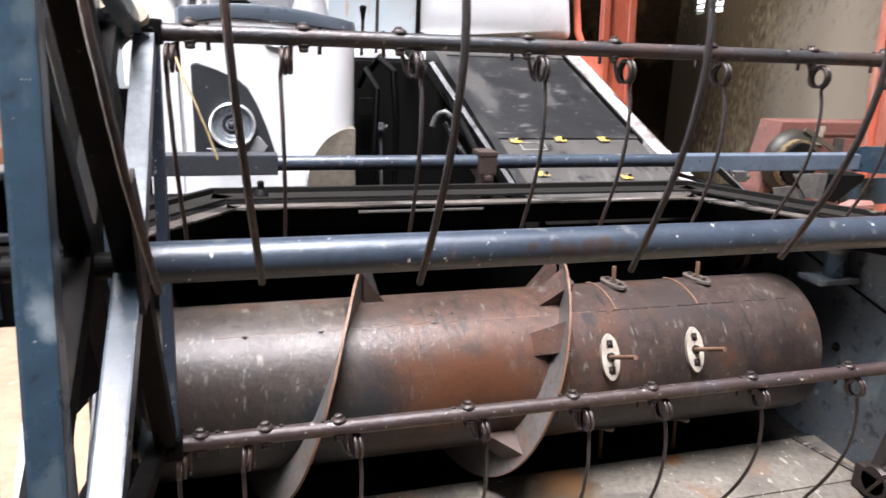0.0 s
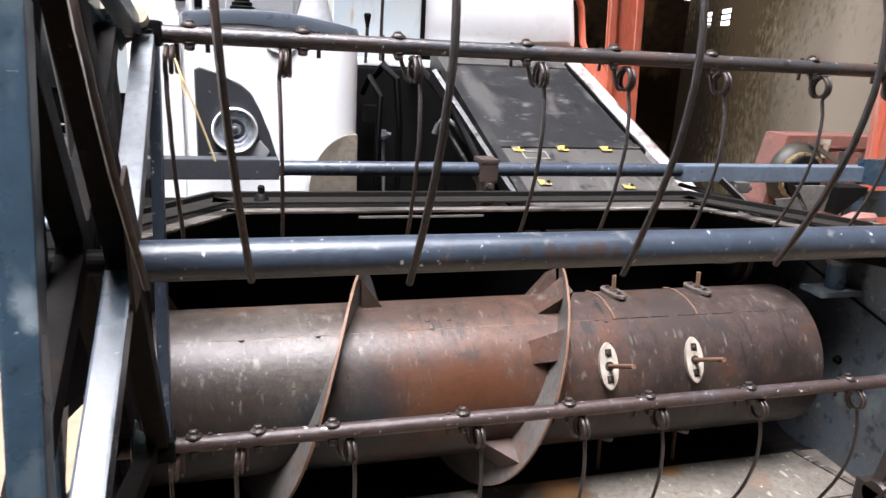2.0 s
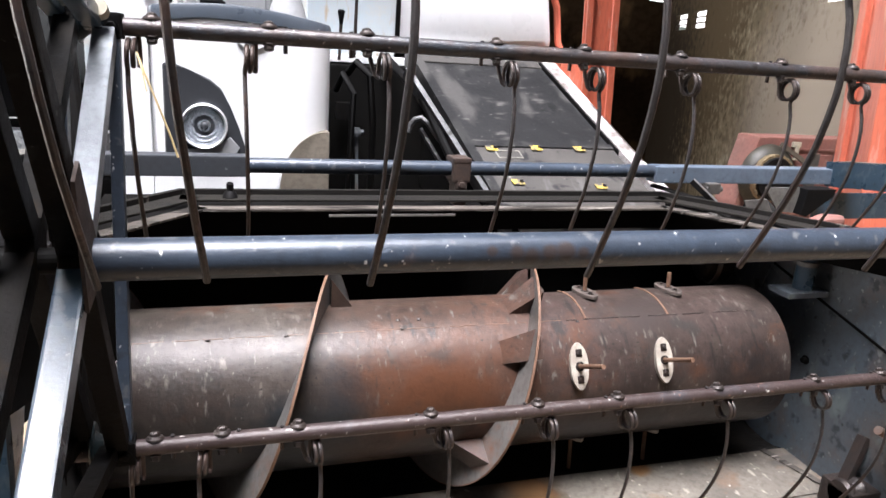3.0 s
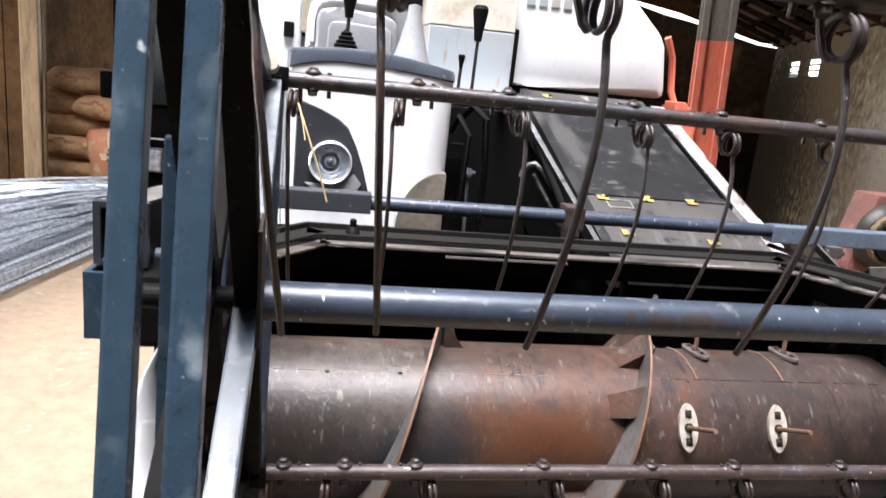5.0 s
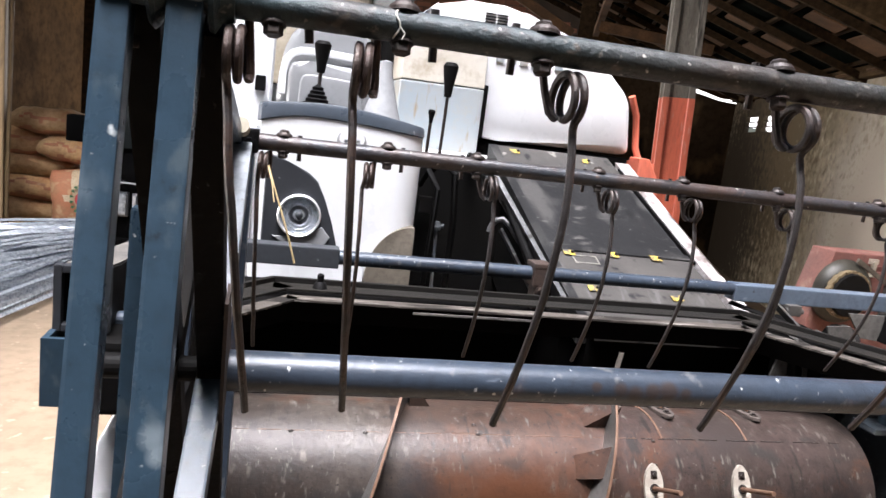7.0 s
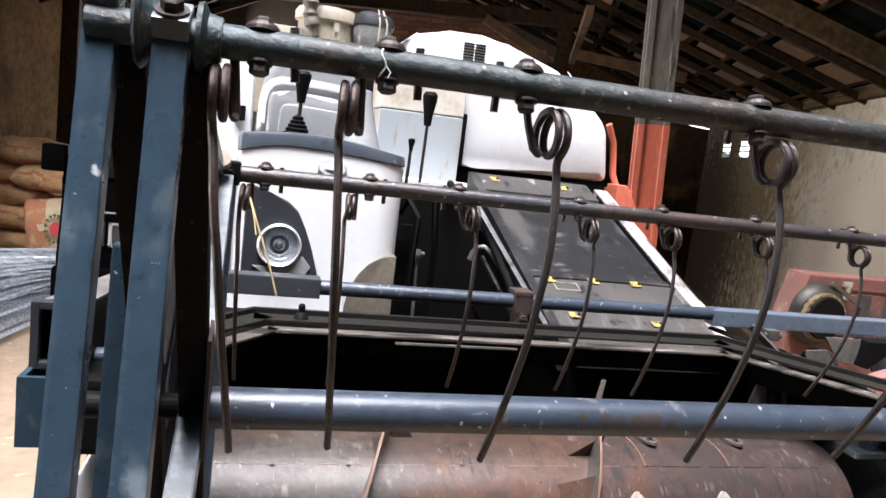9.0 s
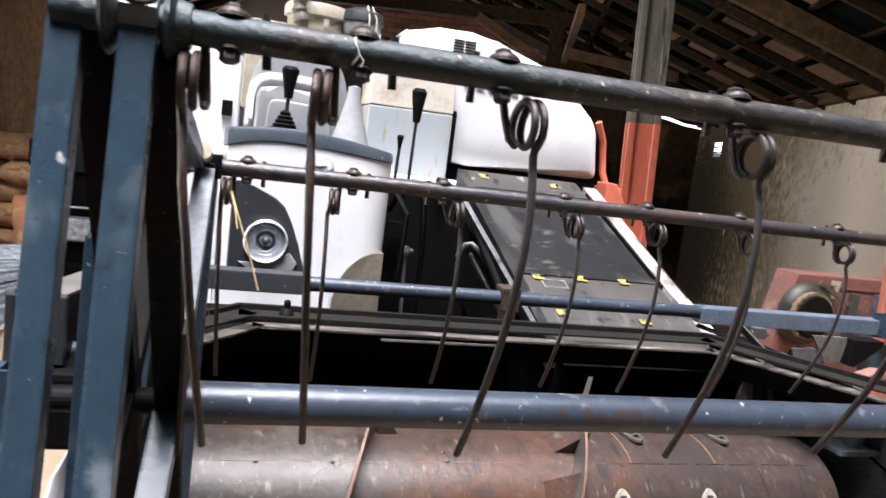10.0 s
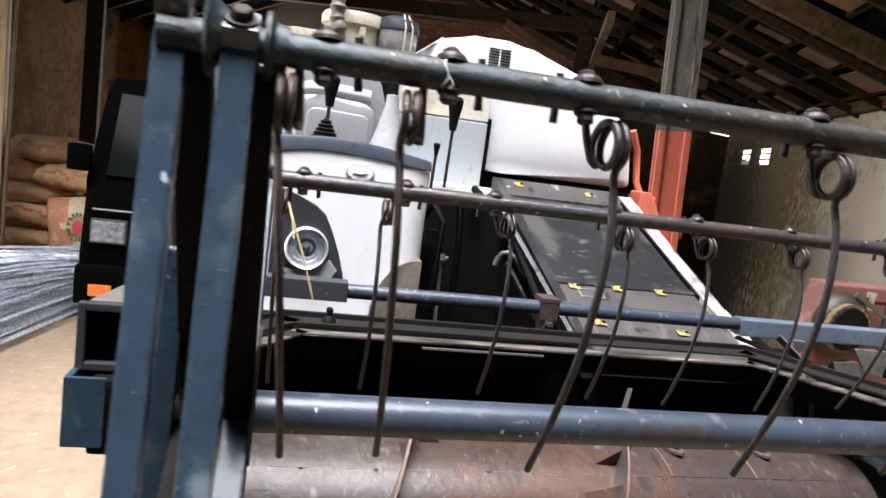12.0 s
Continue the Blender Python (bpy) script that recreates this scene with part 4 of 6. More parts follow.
def end_hoses():
    ob = thing("hose_bundle", "greasy black hoses with pale steel couplings at the header's end", "hoses")
    for x, y, r, f in ((-0.075, 1.66, 0.016, 0.02), (-0.035, 1.70, 0.014, -0.015), (-0.005, 1.64, 0.015, 0.012)):
        part("hose", B(sweep([(x, y, 0.62), (x + f * 0.4, y, 0.9), (x + f, y, 1.12), (x + f * 0.5, y + 0.03, 1.32), (x - f, y + 0.08, 1.47), (x - 2 * f, y + 0.2, 1.52)], r, 10)), M_GRIMESHADE, ob, "", True)
    part("coupling", B(lathe([(0, 0), (0.010, 0), (0.011, 0.006), (0.011, 0.03), (0.008, 0.034), (0.008, 0.052), (0, 0.052)], pose(-0.048, 1.60, 1.084), 18)), M_SCUFF, ob, "pale steel coupling", True)
    part("coupling", B(lathe([(0, 0), (0.006, 0), (0.007, 0.05), (0.005, 0.06), (0, 0.06)], pose(0.005, 1.55, 1.02), 14)), M_SCUFF, ob, "pale steel coupling", True)
    part("roller", B(lathe([(0, 0), (0.020, 0), (0.023, 0.004), (0.023, 0.03), (0.019, 0.036), (0.019, 0.05), (0, 0.05)], pose(-0.06, 1.60, 1.196, 0, 90, 20), 22)), M_SCUFF, ob, "greasy steel roller", True)
    part("bolt", B(hexbolt(pose(-0.012, 1.44, 1.052), 0.011, 0.012, 0.014), rod((-0.012, 1.44, 1.04), (-0.012, 1.44, 1.09), 0.007, 12)), M_SCUFF, ob, "pale steel bolt")
    part("clip", B(box(-0.036, -0.024, 1.448, 1.456, 1.046, 1.088, 0.002)), M_CREAM, ob, "pale flat clip")
    part("backing_sheet", B(plate([(-0.15, 0.702), (-0.058, 0.798), (0.03, 0.798), (0.03, 1.04), (-0.03, 1.2), (-0.085, 1.2), (-0.15, 1.0)], "y", 1.75, 1.756)), M_PIT, ob, "near-black backing sheet")
    return ob


M_SCUFF = mat("scuffed_grey_steel", (0.12, 0.12, 0.122), 0.45, 0.3, (0.045, 0.044, 0.045), 12, 0.3, 60, layers=(((0.28, 0.28, 0.28), 24, 0.64, (1, 1, 1)), ((0.02, 0.018, 0.016), 30, 0.62, (1, 1, 1))))
end_hoses()


# ---- harvester body ----
def fz(y):
    return 1.03 + 0.6 * (y - 2.3)


def feeder():
    ob = thing("feeder_house", "scuffed black sloping feeder house with yellow marks and white side rail", "feeder house")

    def xl(y):
        return 1.045 - 0.175 * (y - 2.33)

    def xr(y):
        return 1.578 - 0.265 * (y - 2.33)

    def slab(u0, u1, y0, y1, lo, hi, d0=0.0, d1=0.0):
        """Slab lying on the slope, between two shares of its width (0 to 1) with offsets d0 and d1 in metres."""
        def f(bm):
            v = []
            for y in (y0, y1):
                w = xr(y) - xl(y)
                for x in (xl(y) + u0 * w + d0, xl(y) + u1 * w + d1):
                    for h in (lo, hi):
                        v.append(bm.verts.new((x, y, fz(y) + h)))
            for idx in ((0, 1, 3, 2), (4, 6, 7, 5), (0, 4, 5, 1), (2, 3, 7, 6), (1, 5, 7, 3), (0, 2, 6, 4)):
                bm.faces.new([v[i] for i in idx])
        return f
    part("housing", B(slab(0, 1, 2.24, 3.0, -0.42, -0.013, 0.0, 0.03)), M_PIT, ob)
    part("top_sheet", B(slab(0, 1, 2.53, 3.02, -0.012, 0.0)), M_FEED, ob, "scuffed black sheet")
    part("lower_sheet", B(slab(0, 1, 2.20, 2.525, -0.012, 0.003)), M_FEEDG, ob, "grey dusty lower sheet")
    part("upper_sheet", B(slab(0, 1, 2.93, 3.02, 0.002, 0.006)), M_FEEDG, ob)
    part("seam_lip", B(slab(0, 1, 2.515, 2.535, 0.004, 0.009)), M_FEED, ob)
    for x, y in ((1.062, 2.49), (1.222, 2.495), (1.382, 2.495), (1.105, 2.35), (1.39, 2.335), (0.985, 2.975), (1.275, 2.965)):
        u = (x - xl(y)) / (xr(y) - xl(y))
        part("yellow_mark", B(slab(u - 0.008, u + 0.066, y + 0.004, y + 0.024, 0.0095, 0.0105)), M_YELLOW, ob, "flaking yellow label")
        part("bolt", B(hexbolt(pose(x + 0.025, y + 0.016, fz(y + 0.016) + 0.009), 0.006, 0.005, 0.008)), M_BOLT, ob)
    part("label_outline", B(slab(0.13, 0.30, 2.468, 2.472, 0.004, 0.0055), slab(0.13, 0.30, 2.498, 2.502, 0.004, 0.0055), slab(0.13, 0.14, 2.472, 2.498, 0.004, 0.0055), slab(0.29, 0.30, 2.472, 2.498, 0.004, 0.0055)), M_TAGL, ob, "pale label outline")
    part("side_rail", B(slab(1, 1, 2.27, 2.98, -0.03, 0.018, 0.008, 0.058)), M_WHITEW, ob, "chipped white side rail")
    part("rail_edge", B(slab(1, 1, 2.45, 2.72, -0.03, 0.016, 0.0585, 0.066)), M_RUSTD, ob, "rusty bare rail edge")
    part("rail_edge", B(slab(1, 1, 2.27, 2.449, -0.03, 0.017, 0.0585, 0.066)), M_WHITEW, ob)
    part("rail_edge", B(slab(1, 1, 2.721, 2.98, -0.03, 0.017, 0.0585, 0.066)), M_WHITEW, ob)
    # Black strip stands for the dark gap between sheet and rail.
    part("rail_seal", B(slab(1, 1, 2.50, 2.95, -0.01, 0.014, 0.0, 0.0075)), M_BLACK, ob, "black strip drawn for the open gap")
    part("left_rail", B(slab(0, 0, 2.24, 3.0, -0.06, 0.02, -0.035, -0.002)), M_FEED, ob)
    part("strut", B(bar_between((1.00, 2.30, 1.03), (0.79, 2.56, 1.385), 0.05, 0.016)), M_SCUFF, ob, "scuffed grey strut")
    part("strut_web", B(bar_between((1.01, 2.335, 1.03), (0.80, 2.60, 1.385), 0.044, 0.006)), M_FEED, ob)
    hook = [(0.79, 2.5, 1.205), (0.797, 2.5, 1.228), (0.81, 2.495, 1.246), (0.828, 2.49, 1.252), (0.85, 2.48, 1.236), (0.88, 2.47, 1.196), (0.915, 2.45, 1.155), (0.965, 2.42, 1.105)]
    part("hook_pipe", B(sweep(hook, 0.009, 10)), M_SCUFF, ob, "grey hooked pipe", True)
    part("strut", B(bar_between((0.945, 2.40, 1.02), (0.835, 2.52, 1.215), 0.018, 0.010)), M_SCUFF, ob, "scuffed grey strut")
    hose = [(0.80, 2.9, 1.42), (0.80, 2.7, 1.38), (0.84, 2.5, 1.30), (0.90, 2.4, 1.15), (0.93, 2.3, 1.02)]
    part("hose", B(sweep(hose, 0.014, 10)), M_BLACK, ob, "", True)
    return ob


M_FEEDG = mat("dusty_grey_sheet", (0.034, 0.032, 0.030), 0.5, 0.0, (0.058, 0.053, 0.048), 5, 0.25, 60, spec=0.3, fleck=(0.2, 0.19, 0.17), fleck_amount=0.68, fleck_scale=16, layers=(((0.075, 0.072, 0.068), 11, 0.6, (2, 0.6, 0.6)), ((0.008, 0.008, 0.009), 18, 0.6, (1, 1, 1))))
M_TAGL = mat("worn_pale_print", (0.2, 0.19, 0.16), 0.7, 0.0, (0.07, 0.065, 0.06), 40)
M_LABEL = mat("pale_label", (0.6, 0.58, 0.52), 0.6)
M_WHITEW = mat("chipped_white_paint", (0.42, 0.395, 0.39), 0.55, 0.0, (0.24, 0.215, 0.21), 9, 0.2, 60, rust=(0.09, 0.07, 0.06), rust_amount=0.52, rust_scale=9)
feeder()


def console():
    ob = thing("operator_console", "white operator console with round headlamp and dark slate dash", "console")
    xl, xr, yf, yb = 0.058, 0.545, 2.418, 3.02
    plan = [(xl, yb), (xl, yf + 0.03), (xl + 0.01, yf + 0.008), (xl + 0.03, yf)]
    plan += [(xl + 0.03 + (xr - 0.09 - xl - 0.03) * k / 12, yf) for k in range(1, 13)]
    plan += [(xr - 0.09 + 0.09 * math.sin(k * math.pi / 16), yf + 0.09 * (1 - math.cos(k * math.pi / 16))) for k in range(1, 9)] + [(xr, yb)]

    def low(x):
        """Height at which the white shell ends and the slate dash begins."""
        u = (x - xl) / (xr - xl)
        return 1.462 + 0.04 * math.sin(math.pi * min(1, u * 1.35 + 0.05)) ** 0.7 if u < 0.33 else 1.502 - 0.026 * ((u - 0.33) / 0.67) ** 1.6

    def high(x):
        u = (x - xl) / (xr - xl)
        return 1.515 + 0.028 * math.sin(math.pi * min(1.0, 0.12 + u * 0.9)) - 0.008 * u

    def loft(levels, cap):
        def f(bm):
            rings = [[bm.verts.new((0.29 + (x - 0.29) * k, yf + 0.3 + (y - yf - 0.3) * k, z(x) if callable(z) else z)) for x, y in plan] for z, k in levels]
            n = len(plan)
            for A, C in zip(rings, rings[1:]):
                for i in range(n):
                    bm.faces.new((A[i], A[(i + 1) % n], C[(i + 1) % n], C[i]))
            if cap:
                bm.faces.new(rings[-1])
        return f
    part("shell", B(loft([(0.6, 0.97), (1.0, 0.99), (1.25, 1.0), (1.42, 1.0), (lambda x: low(x) - 0.004, 0.995)], True)), M_WHITE, ob, "white painted shell", True)
    part("dash", B(loft([(lambda x: low(x) - 0.003, 1.0), (lambda x: low(x), 1.012), (lambda x: high(x) - 0.012, 1.006), (lambda x: high(x) - 0.002, 0.99), (lambda x: high(x), 0.96), (lambda x: high(x) - 0.002, 0.9)], True)), M_DASH, ob, "slate-blue plastic dash top", True)
    panel = [(0.09, 1.115), (0.09, 1.378), (0.105, 1.384), (0.156, 1.366), (0.21, 1.342), (0.238, 1.318), (0.262, 1.27), (0.285, 1.21), (0.303, 1.15), (0.309, 1.125), (0.30, 1.115)]
    lp = part("lamp_panel", B(plate(panel, "y", 2.40, 2.43, 0.006)), M_DARKP, ob, "charcoal plastic lamp surround")
    lm = pose(0.192, 2.40, 1.218, 90)
    part("lamp_ring", B(lathe([(0.053, 0.0), (0.062, 0.0), (0.062, 0.012), (0.058, 0.017), (0.054, 0.013), (0.053, 0.0)], lm, 36)), M_CHROME, lp, "chrome ring", True)
    part("reflector", B(lathe([(0.053, 0.011), (0.050, 0.004), (0.045, 0.007), (0.040, 0.0), (0.033, 0.004), (0.026, -0.003), (0.016, 0.001), (0.0, 0.0)], lm, 18)), M_REFL, lp, "bright faceted reflector")
    part("bulb_shield", B(lathe([(0, 0.0), (0.011, 0.0), (0.011, 0.009), (0.006, 0.013), (0, 0.014)], lm, 16)), M_DARKP, lp, "dark bulb shield")
    part("lens", B(lathe([(0.051, 0.012), (0.04, 0.018), (0.02, 0.021), (0, 0.022)], lm, 36)), M_GLASS, lp, "", True).visible_shadow = False
    part("lower_lip", B(plate([(0.12, 1.155), (0.15, 1.135), (0.27, 1.135), (0.285, 1.16), (0.26, 1.19), (0.22, 1.162), (0.17, 1.155)], "y", 2.395, 2.405, 0.002)), M_GREY, lp)
    badge = [(0.322 + 0.042 * math.cos(k * math.pi / 16), 1.449 + 0.026 * math.sin(k * math.pi / 16)) for k in range(32)]
    em = part("emblem", B(plate(badge, "y", 2.414, 2.422, 0.001)), M_CHROME, ob, "oval chrome emblem")
    inner = [(0.322 + 0.037 * math.cos(k * math.pi / 16), 1.449 + 0.021 * math.sin(k * math.pi / 16)) for k in range(32)]
    part("emblem_field", B(plate(inner, "y", 2.411, 2.415)), M_WHITE, em)
    part("emblem_bar", B(plate([(0.300, 1.447), (0.322, 1.440), (0.344, 1.449), (0.322, 1.445)], "y", 2.4085, 2.411)), M_DASH, em)
    # Recess is a raised plate; the scoop's shade is put into its beige.
    arch = [(0.535 - 0.14 * math.cos(k * math.pi / 32), 1.02 + 0.19 * math.sin(k * math.pi / 32) ** 0.9) for k in range(17)]
    part("recess", B(plate([(0.395, 0.94)] + arch + [(0.535, 0.94)], "y", 2.408, 2.46, 0.003)), M_SHADE, ob, "beige recess drawn as a plate, darkened for its shade", True)
    part("left_panel", B(plate([(-0.10, 1.30), (-0.10, 1.70), (-0.07, 1.76), (0.05, 1.77), (0.085, 1.74), (0.085, 1.30)], "y", 2.60, 2.66, 0.012)), M_WHITE, ob, "white side panel", True)
    part("panel_latch", B(box(0.035, 0.065, 2.585, 2.60, 1.555, 1.60, 0.004)), M_BLACK, ob)
    part("left_post", B(box(-0.03, 0.056, 2.43, 2.5, 0.9, 1.46, 0.01)), M_WHITE, ob)
    part("lower_face", B(box(0.06, 0.392, 2.405, 2.425, 0.95, 1.09, 0.006)), M_WHITE, ob)
    return ob


M_REFL = mat("faceted_reflector", (0.6, 0.63, 0.67), 0.2, 0.75, (0.4, 0.43, 0.46), 60, rvar=0.12, grain=0.95)
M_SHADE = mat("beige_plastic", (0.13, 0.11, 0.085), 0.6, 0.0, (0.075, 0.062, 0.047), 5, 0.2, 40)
console()


def lever(name, x, y, z, h, label, boot=False, k=1.0):
    ob = thing(name, label, "lever")
    part("rod", B(rod((x, y, z), (x + 0.004, y, z + h), 0.006, 10)), M_BOLT, ob)
    g = [(0, 0), (0.012, 0), (0.016, 0.03), (0.024, 0.07), (0.026, 0.085), (0.018, 0.095), (0, 0.097)]
    g = [(r * min(k, 1.1), hh * k) for r, hh in g]
    part("grip", B(lathe(g, Matrix.Translation((x + 0.004, y, z + h)), 16)), M_BLACK, ob, "black moulded grip", True)
    if boot:
        prof = [(0.045, 0)]
        for k in range(5):
            prof += [(0.042 - 0.006 * k, 0.008 + 0.012 * k), (0.034 - 0.006 * k, 0.012 + 0.012 * k)]
        part("boot", B(lathe(prof + [(0, 0.07)], Matrix.Translation((x, y, z)), 20)), M_BLACK, ob, "ribbed rubber boot", True)
    return ob


lever("control_lever", 0.22, 2.6, 1.53, 0.10, "black control lever with ribbed rubber boot on the dash", True)
lever("gear_lever", 0.695, 2.95, 1.41, 0.21, "tall lever with black tapered grip beside the tank", False, 1.3)
lever("small_lever", 0.634, 2.9, 1.40, 0.12, "short thin lever with black grip", False, 0.5)


def seat():
    ob = thing("chair", "grey moulded driver chair with inset cushion behind the dash", "seat")
    back = [(0.085, 1.50), (0.092, 1.60), (0.10, 1.69), (0.118, 1.755), (0.15, 1.80), (0.20, 1.822), (0.27, 1.83), (0.34, 1.822), (0.395, 1.80), (0.43, 1.755), (0.455, 1.66), (0.50, 1.50)]
    part("backrest", B(plate(back, "y", 2.98, 3.12, 0.045)), M_SEAT, ob, "glossy grey moulded shell", True)
    inset = [(0.125, 1.515), (0.125, 1.64), (0.132, 1.662), (0.15, 1.675), (0.20, 1.68), (0.36, 1.674), (0.395, 1.66), (0.41, 1.635), (0.418, 1.515)]
    part("cushion", B(plate(inset, "y", 2.94, 3.0, 0.022)), M_GREY, ob, "grey cushion", True)
    panel = [(0.165, 1.525), (0.168, 1.61), (0.178, 1.63), (0.20, 1.636), (0.37, 1.628), (0.388, 1.612), (0.392, 1.525)]
    part("cushion_panel", B(plate(panel, "y", 2.93, 2.95, 0.008)), M_GREY, ob, "raised cushion panel", True)
    strip = [(0.108, 1.56), (0.108, 1.63), (0.116, 1.675), (0.135, 1.70), (0.165, 1.712), (0.24, 1.716), (0.385, 1.708)]
    part("trim", B(*[bar_between((x0, 2.962, z0), (x1, 2.962, z1), 0.026, 0.014, (0, 1, 0), 0.005, 0.003) for (x0, z0), (x1, z1) in zip(strip, strip[1:])]), M_WHITE, ob, "white trim bent round the cushion", True)
    part("column", B(lathe([(0.07, 0), (0.045, 0.08), (0.025, 0.16), (0.022, 0.2), (0, 0.205)], pose(0.455, 2.88, 1.51), 20)), M_GREY, ob, "grey tapered column", True)
    part("base", B(box(0.08, 0.53, 2.70, 3.08, 1.38, 1.512, 0.02)), M_GREY, ob, "", True)
    return ob


M_SEAT = mat("glossy_grey_plastic", (0.22, 0.225, 0.232), 0.34, 0.0, (0.18, 0.185, 0.19), 3, 0.03, 60, grain=0.95, coat=0.4)


seat()


def tank():
    ob = thing("grain_tank", "white grain tank and engine hood with orange-red edge", "grain tank")
    hood = [(0.668, 1.5), (0.668, 1.98), (0.69, 2.0), (0.825, 2.027), (0.972, 2.036), (1.08, 2.01), (1.319, 1.941), (1.45, 1.86), (1.571, 1.749), (1.60, 1.70), (1.632, 1.482), (1.008, 1.478)]
    part("hood", B(plate(hood, "y", 3.3, 4.3, 0.04)), M_WHITE, ob, "white hood panel", True)
    part("pale_panel", B(plate([(0.555, 1.40), (0.555, 1.675), (0.90, 1.675), (0.90, 1.40)], "y", 3.2, 3.7, 0.006)), M_PALE, ob, "pale blue lower panel")
    part("upper_panel", B(plate([(0.555, 1.679), (0.555, 1.84), (0.59, 1.87), (0.86, 1.88), (0.90, 1.85), (0.90, 1.679)], "y", 3.2, 3.7, 0.006)), M_STAINW, ob, "stained off-white upper panel")
    part("ledge", B(box(0.54, 0.95, 3.0, 3.24, 1.39, 1.415, 0.004)), M_WHITE, ob)
    part("slot", B(box(0.905, 0.935, 3.26, 3.30, 1.48, 1.70, 0.012)), M_BLACK, ob)
    for c in range(2):
        for k in range(8):
            x0 = 0.892 + c * 0.05
            part("vent_slat", B(box(x0, x0 + 0.044, 3.296, 3.302, 1.905 + 0.0115 * k, 1.9095 + 0.0115 * k)), M_BLACK, ob)
    for k in range(6):
        part("brand_bar", B(box(0.96 + 0.052 * k, 0.995 + 0.052 * k, 3.292, 3.302, 1.80, 1.855, 0.004)), M_PALE, ob, "raised pale brand mark")
    part("teal_mark", B(box(1.10, 1.125, 3.293, 3.301, 1.885, 1.91)), M_TEAL, ob, "small teal mark")
    for k in range(5):
        part("small_print", B(box(1.135 + 0.03 * k, 1.158 + 0.03 * k, 3.295, 3.301, 1.883 - 0.002 * k, 1.897 - 0.002 * k)), M_GREY, ob)
    part("red_edge", B(sweep([(1.60, 3.31, 1.74), (1.645, 3.33, 1.66), (1.67, 3.34, 1.52), (1.69, 3.32, 1.46)], 0.016, 8)), M_RED, ob, "orange-red edge strip", True)
    part("red_bracket", B(plate([(1.64, 1.48), (1.69, 1.48), (1.75, 1.38), (1.75, 1.28), (1.64, 1.28)], "y", 3.22, 3.32, 0.006)), M_RED, ob, "orange-red bracket")
    part("red_frame", B(box(1.66, 1.76, 3.3, 3.4, 0.6, 1.46, 0.006)), M_RED, ob)
    # Near-black boxes stand for the shade inside the machine.
    part("body_shade", B(box(0.55, 1.63, 3.32, 4.3, 0.0, 1.47)), M_PIT, ob, "machine body coloured black for shade")
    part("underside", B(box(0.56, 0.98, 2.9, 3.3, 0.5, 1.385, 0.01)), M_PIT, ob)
    return ob


M_TEAL = mat("teal_print", (0.02, 0.3, 0.25), 0.5)
tank()


# ---- things on and round the machine ----
def air_filter():
    ob = thing("air_filter", "cream metal air filter canister with wrapped pipe on the machine", "air filter")
    m = Matrix.Translation((0.34, 3.55, 1.55))
    part("canister", B(lathe([(0, 0), (0.12, 0), (0.12, 0.46), (0.135, 0.465), (0.135, 0.50), (0.125, 0.515), (0, 0.52)], m, 36)), M_CREAM, ob, "", True)
    part("side_box", B(box(0.06, 0.24, 3.45, 3.6, 1.6, 1.97, 0.03)), M_CREAM, ob, "", True)
    part("clip", B(box(0.36, 0.385, 3.405, 3.42, 1.88, 2.0, 0.003), hexbolt(pose(0.372, 3.405, 1.97, 90), 0.008, 0.005, 0.01)), M_CREAM, ob)
    part("wrapped_pipe", B(sweep([(0.285 - 0.025 * min(1, k / 6), 3.38 + 0.001 * k, 1.93 + 0.0145 * k) for k in range(26)], [0.02 if k < 2 else 0.029 + 0.005 * math.sin(2.3 * k) + 0.003 * math.sin(5.1 * k) for k in range(26)], 16)), M_SHADE, ob, "pipe wrapped in pale tape", True)


air_filter()


def precleaner():
    ob = thing("precleaner", "clear dusty pre-cleaner bowl with black lid and wire clip", "precleaner")
    m = Matrix.Translation((0.53, 3.5, 1.9))
    part("bowl", B(lathe([(0, 0.02), (0.06, 0.0), (0.083, 0.03), (0.088, 0.115), (0.085, 0.12), (0, 0.12)], m, 32)), M_BOWL, ob, "dusty clear plastic bowl", True)
    part("lid", B(lathe([(0, 0.12), (0.092, 0.12), (0.092, 0.135), (0.085, 0.16), (0.05, 0.178), (0, 0.182)], m, 32)), M_DARKP, ob, "black plastic lid", True)
    part("neck", B(lathe([(0, -0.3), (0.05, -0.3), (0.05, 0.02), (0, 0.02)], m, 24)), M_BLACK, ob)
    for a in (-30, -10):
        c, si = math.sin(radians(a + 40)), math.cos(radians(a + 40))
        part("clip_wire", B(sweep([(0.53 + 0.096 * c, 3.5 - 0.096 * si, 1.93), (0.53 + 0.1 * c, 3.5 - 0.1 * si, 2.03), (0.53 + 0.06 * c, 3.5 - 0.06 * si, 2.085)], 0.004, 6)), M_CREAM, ob, "", True)


M_BOWL = mat("dusty_clear_plastic", (0.2, 0.2, 0.195), 0.25, 0.0, (0.11, 0.105, 0.1), 7, coat=0.4)
precleaner()


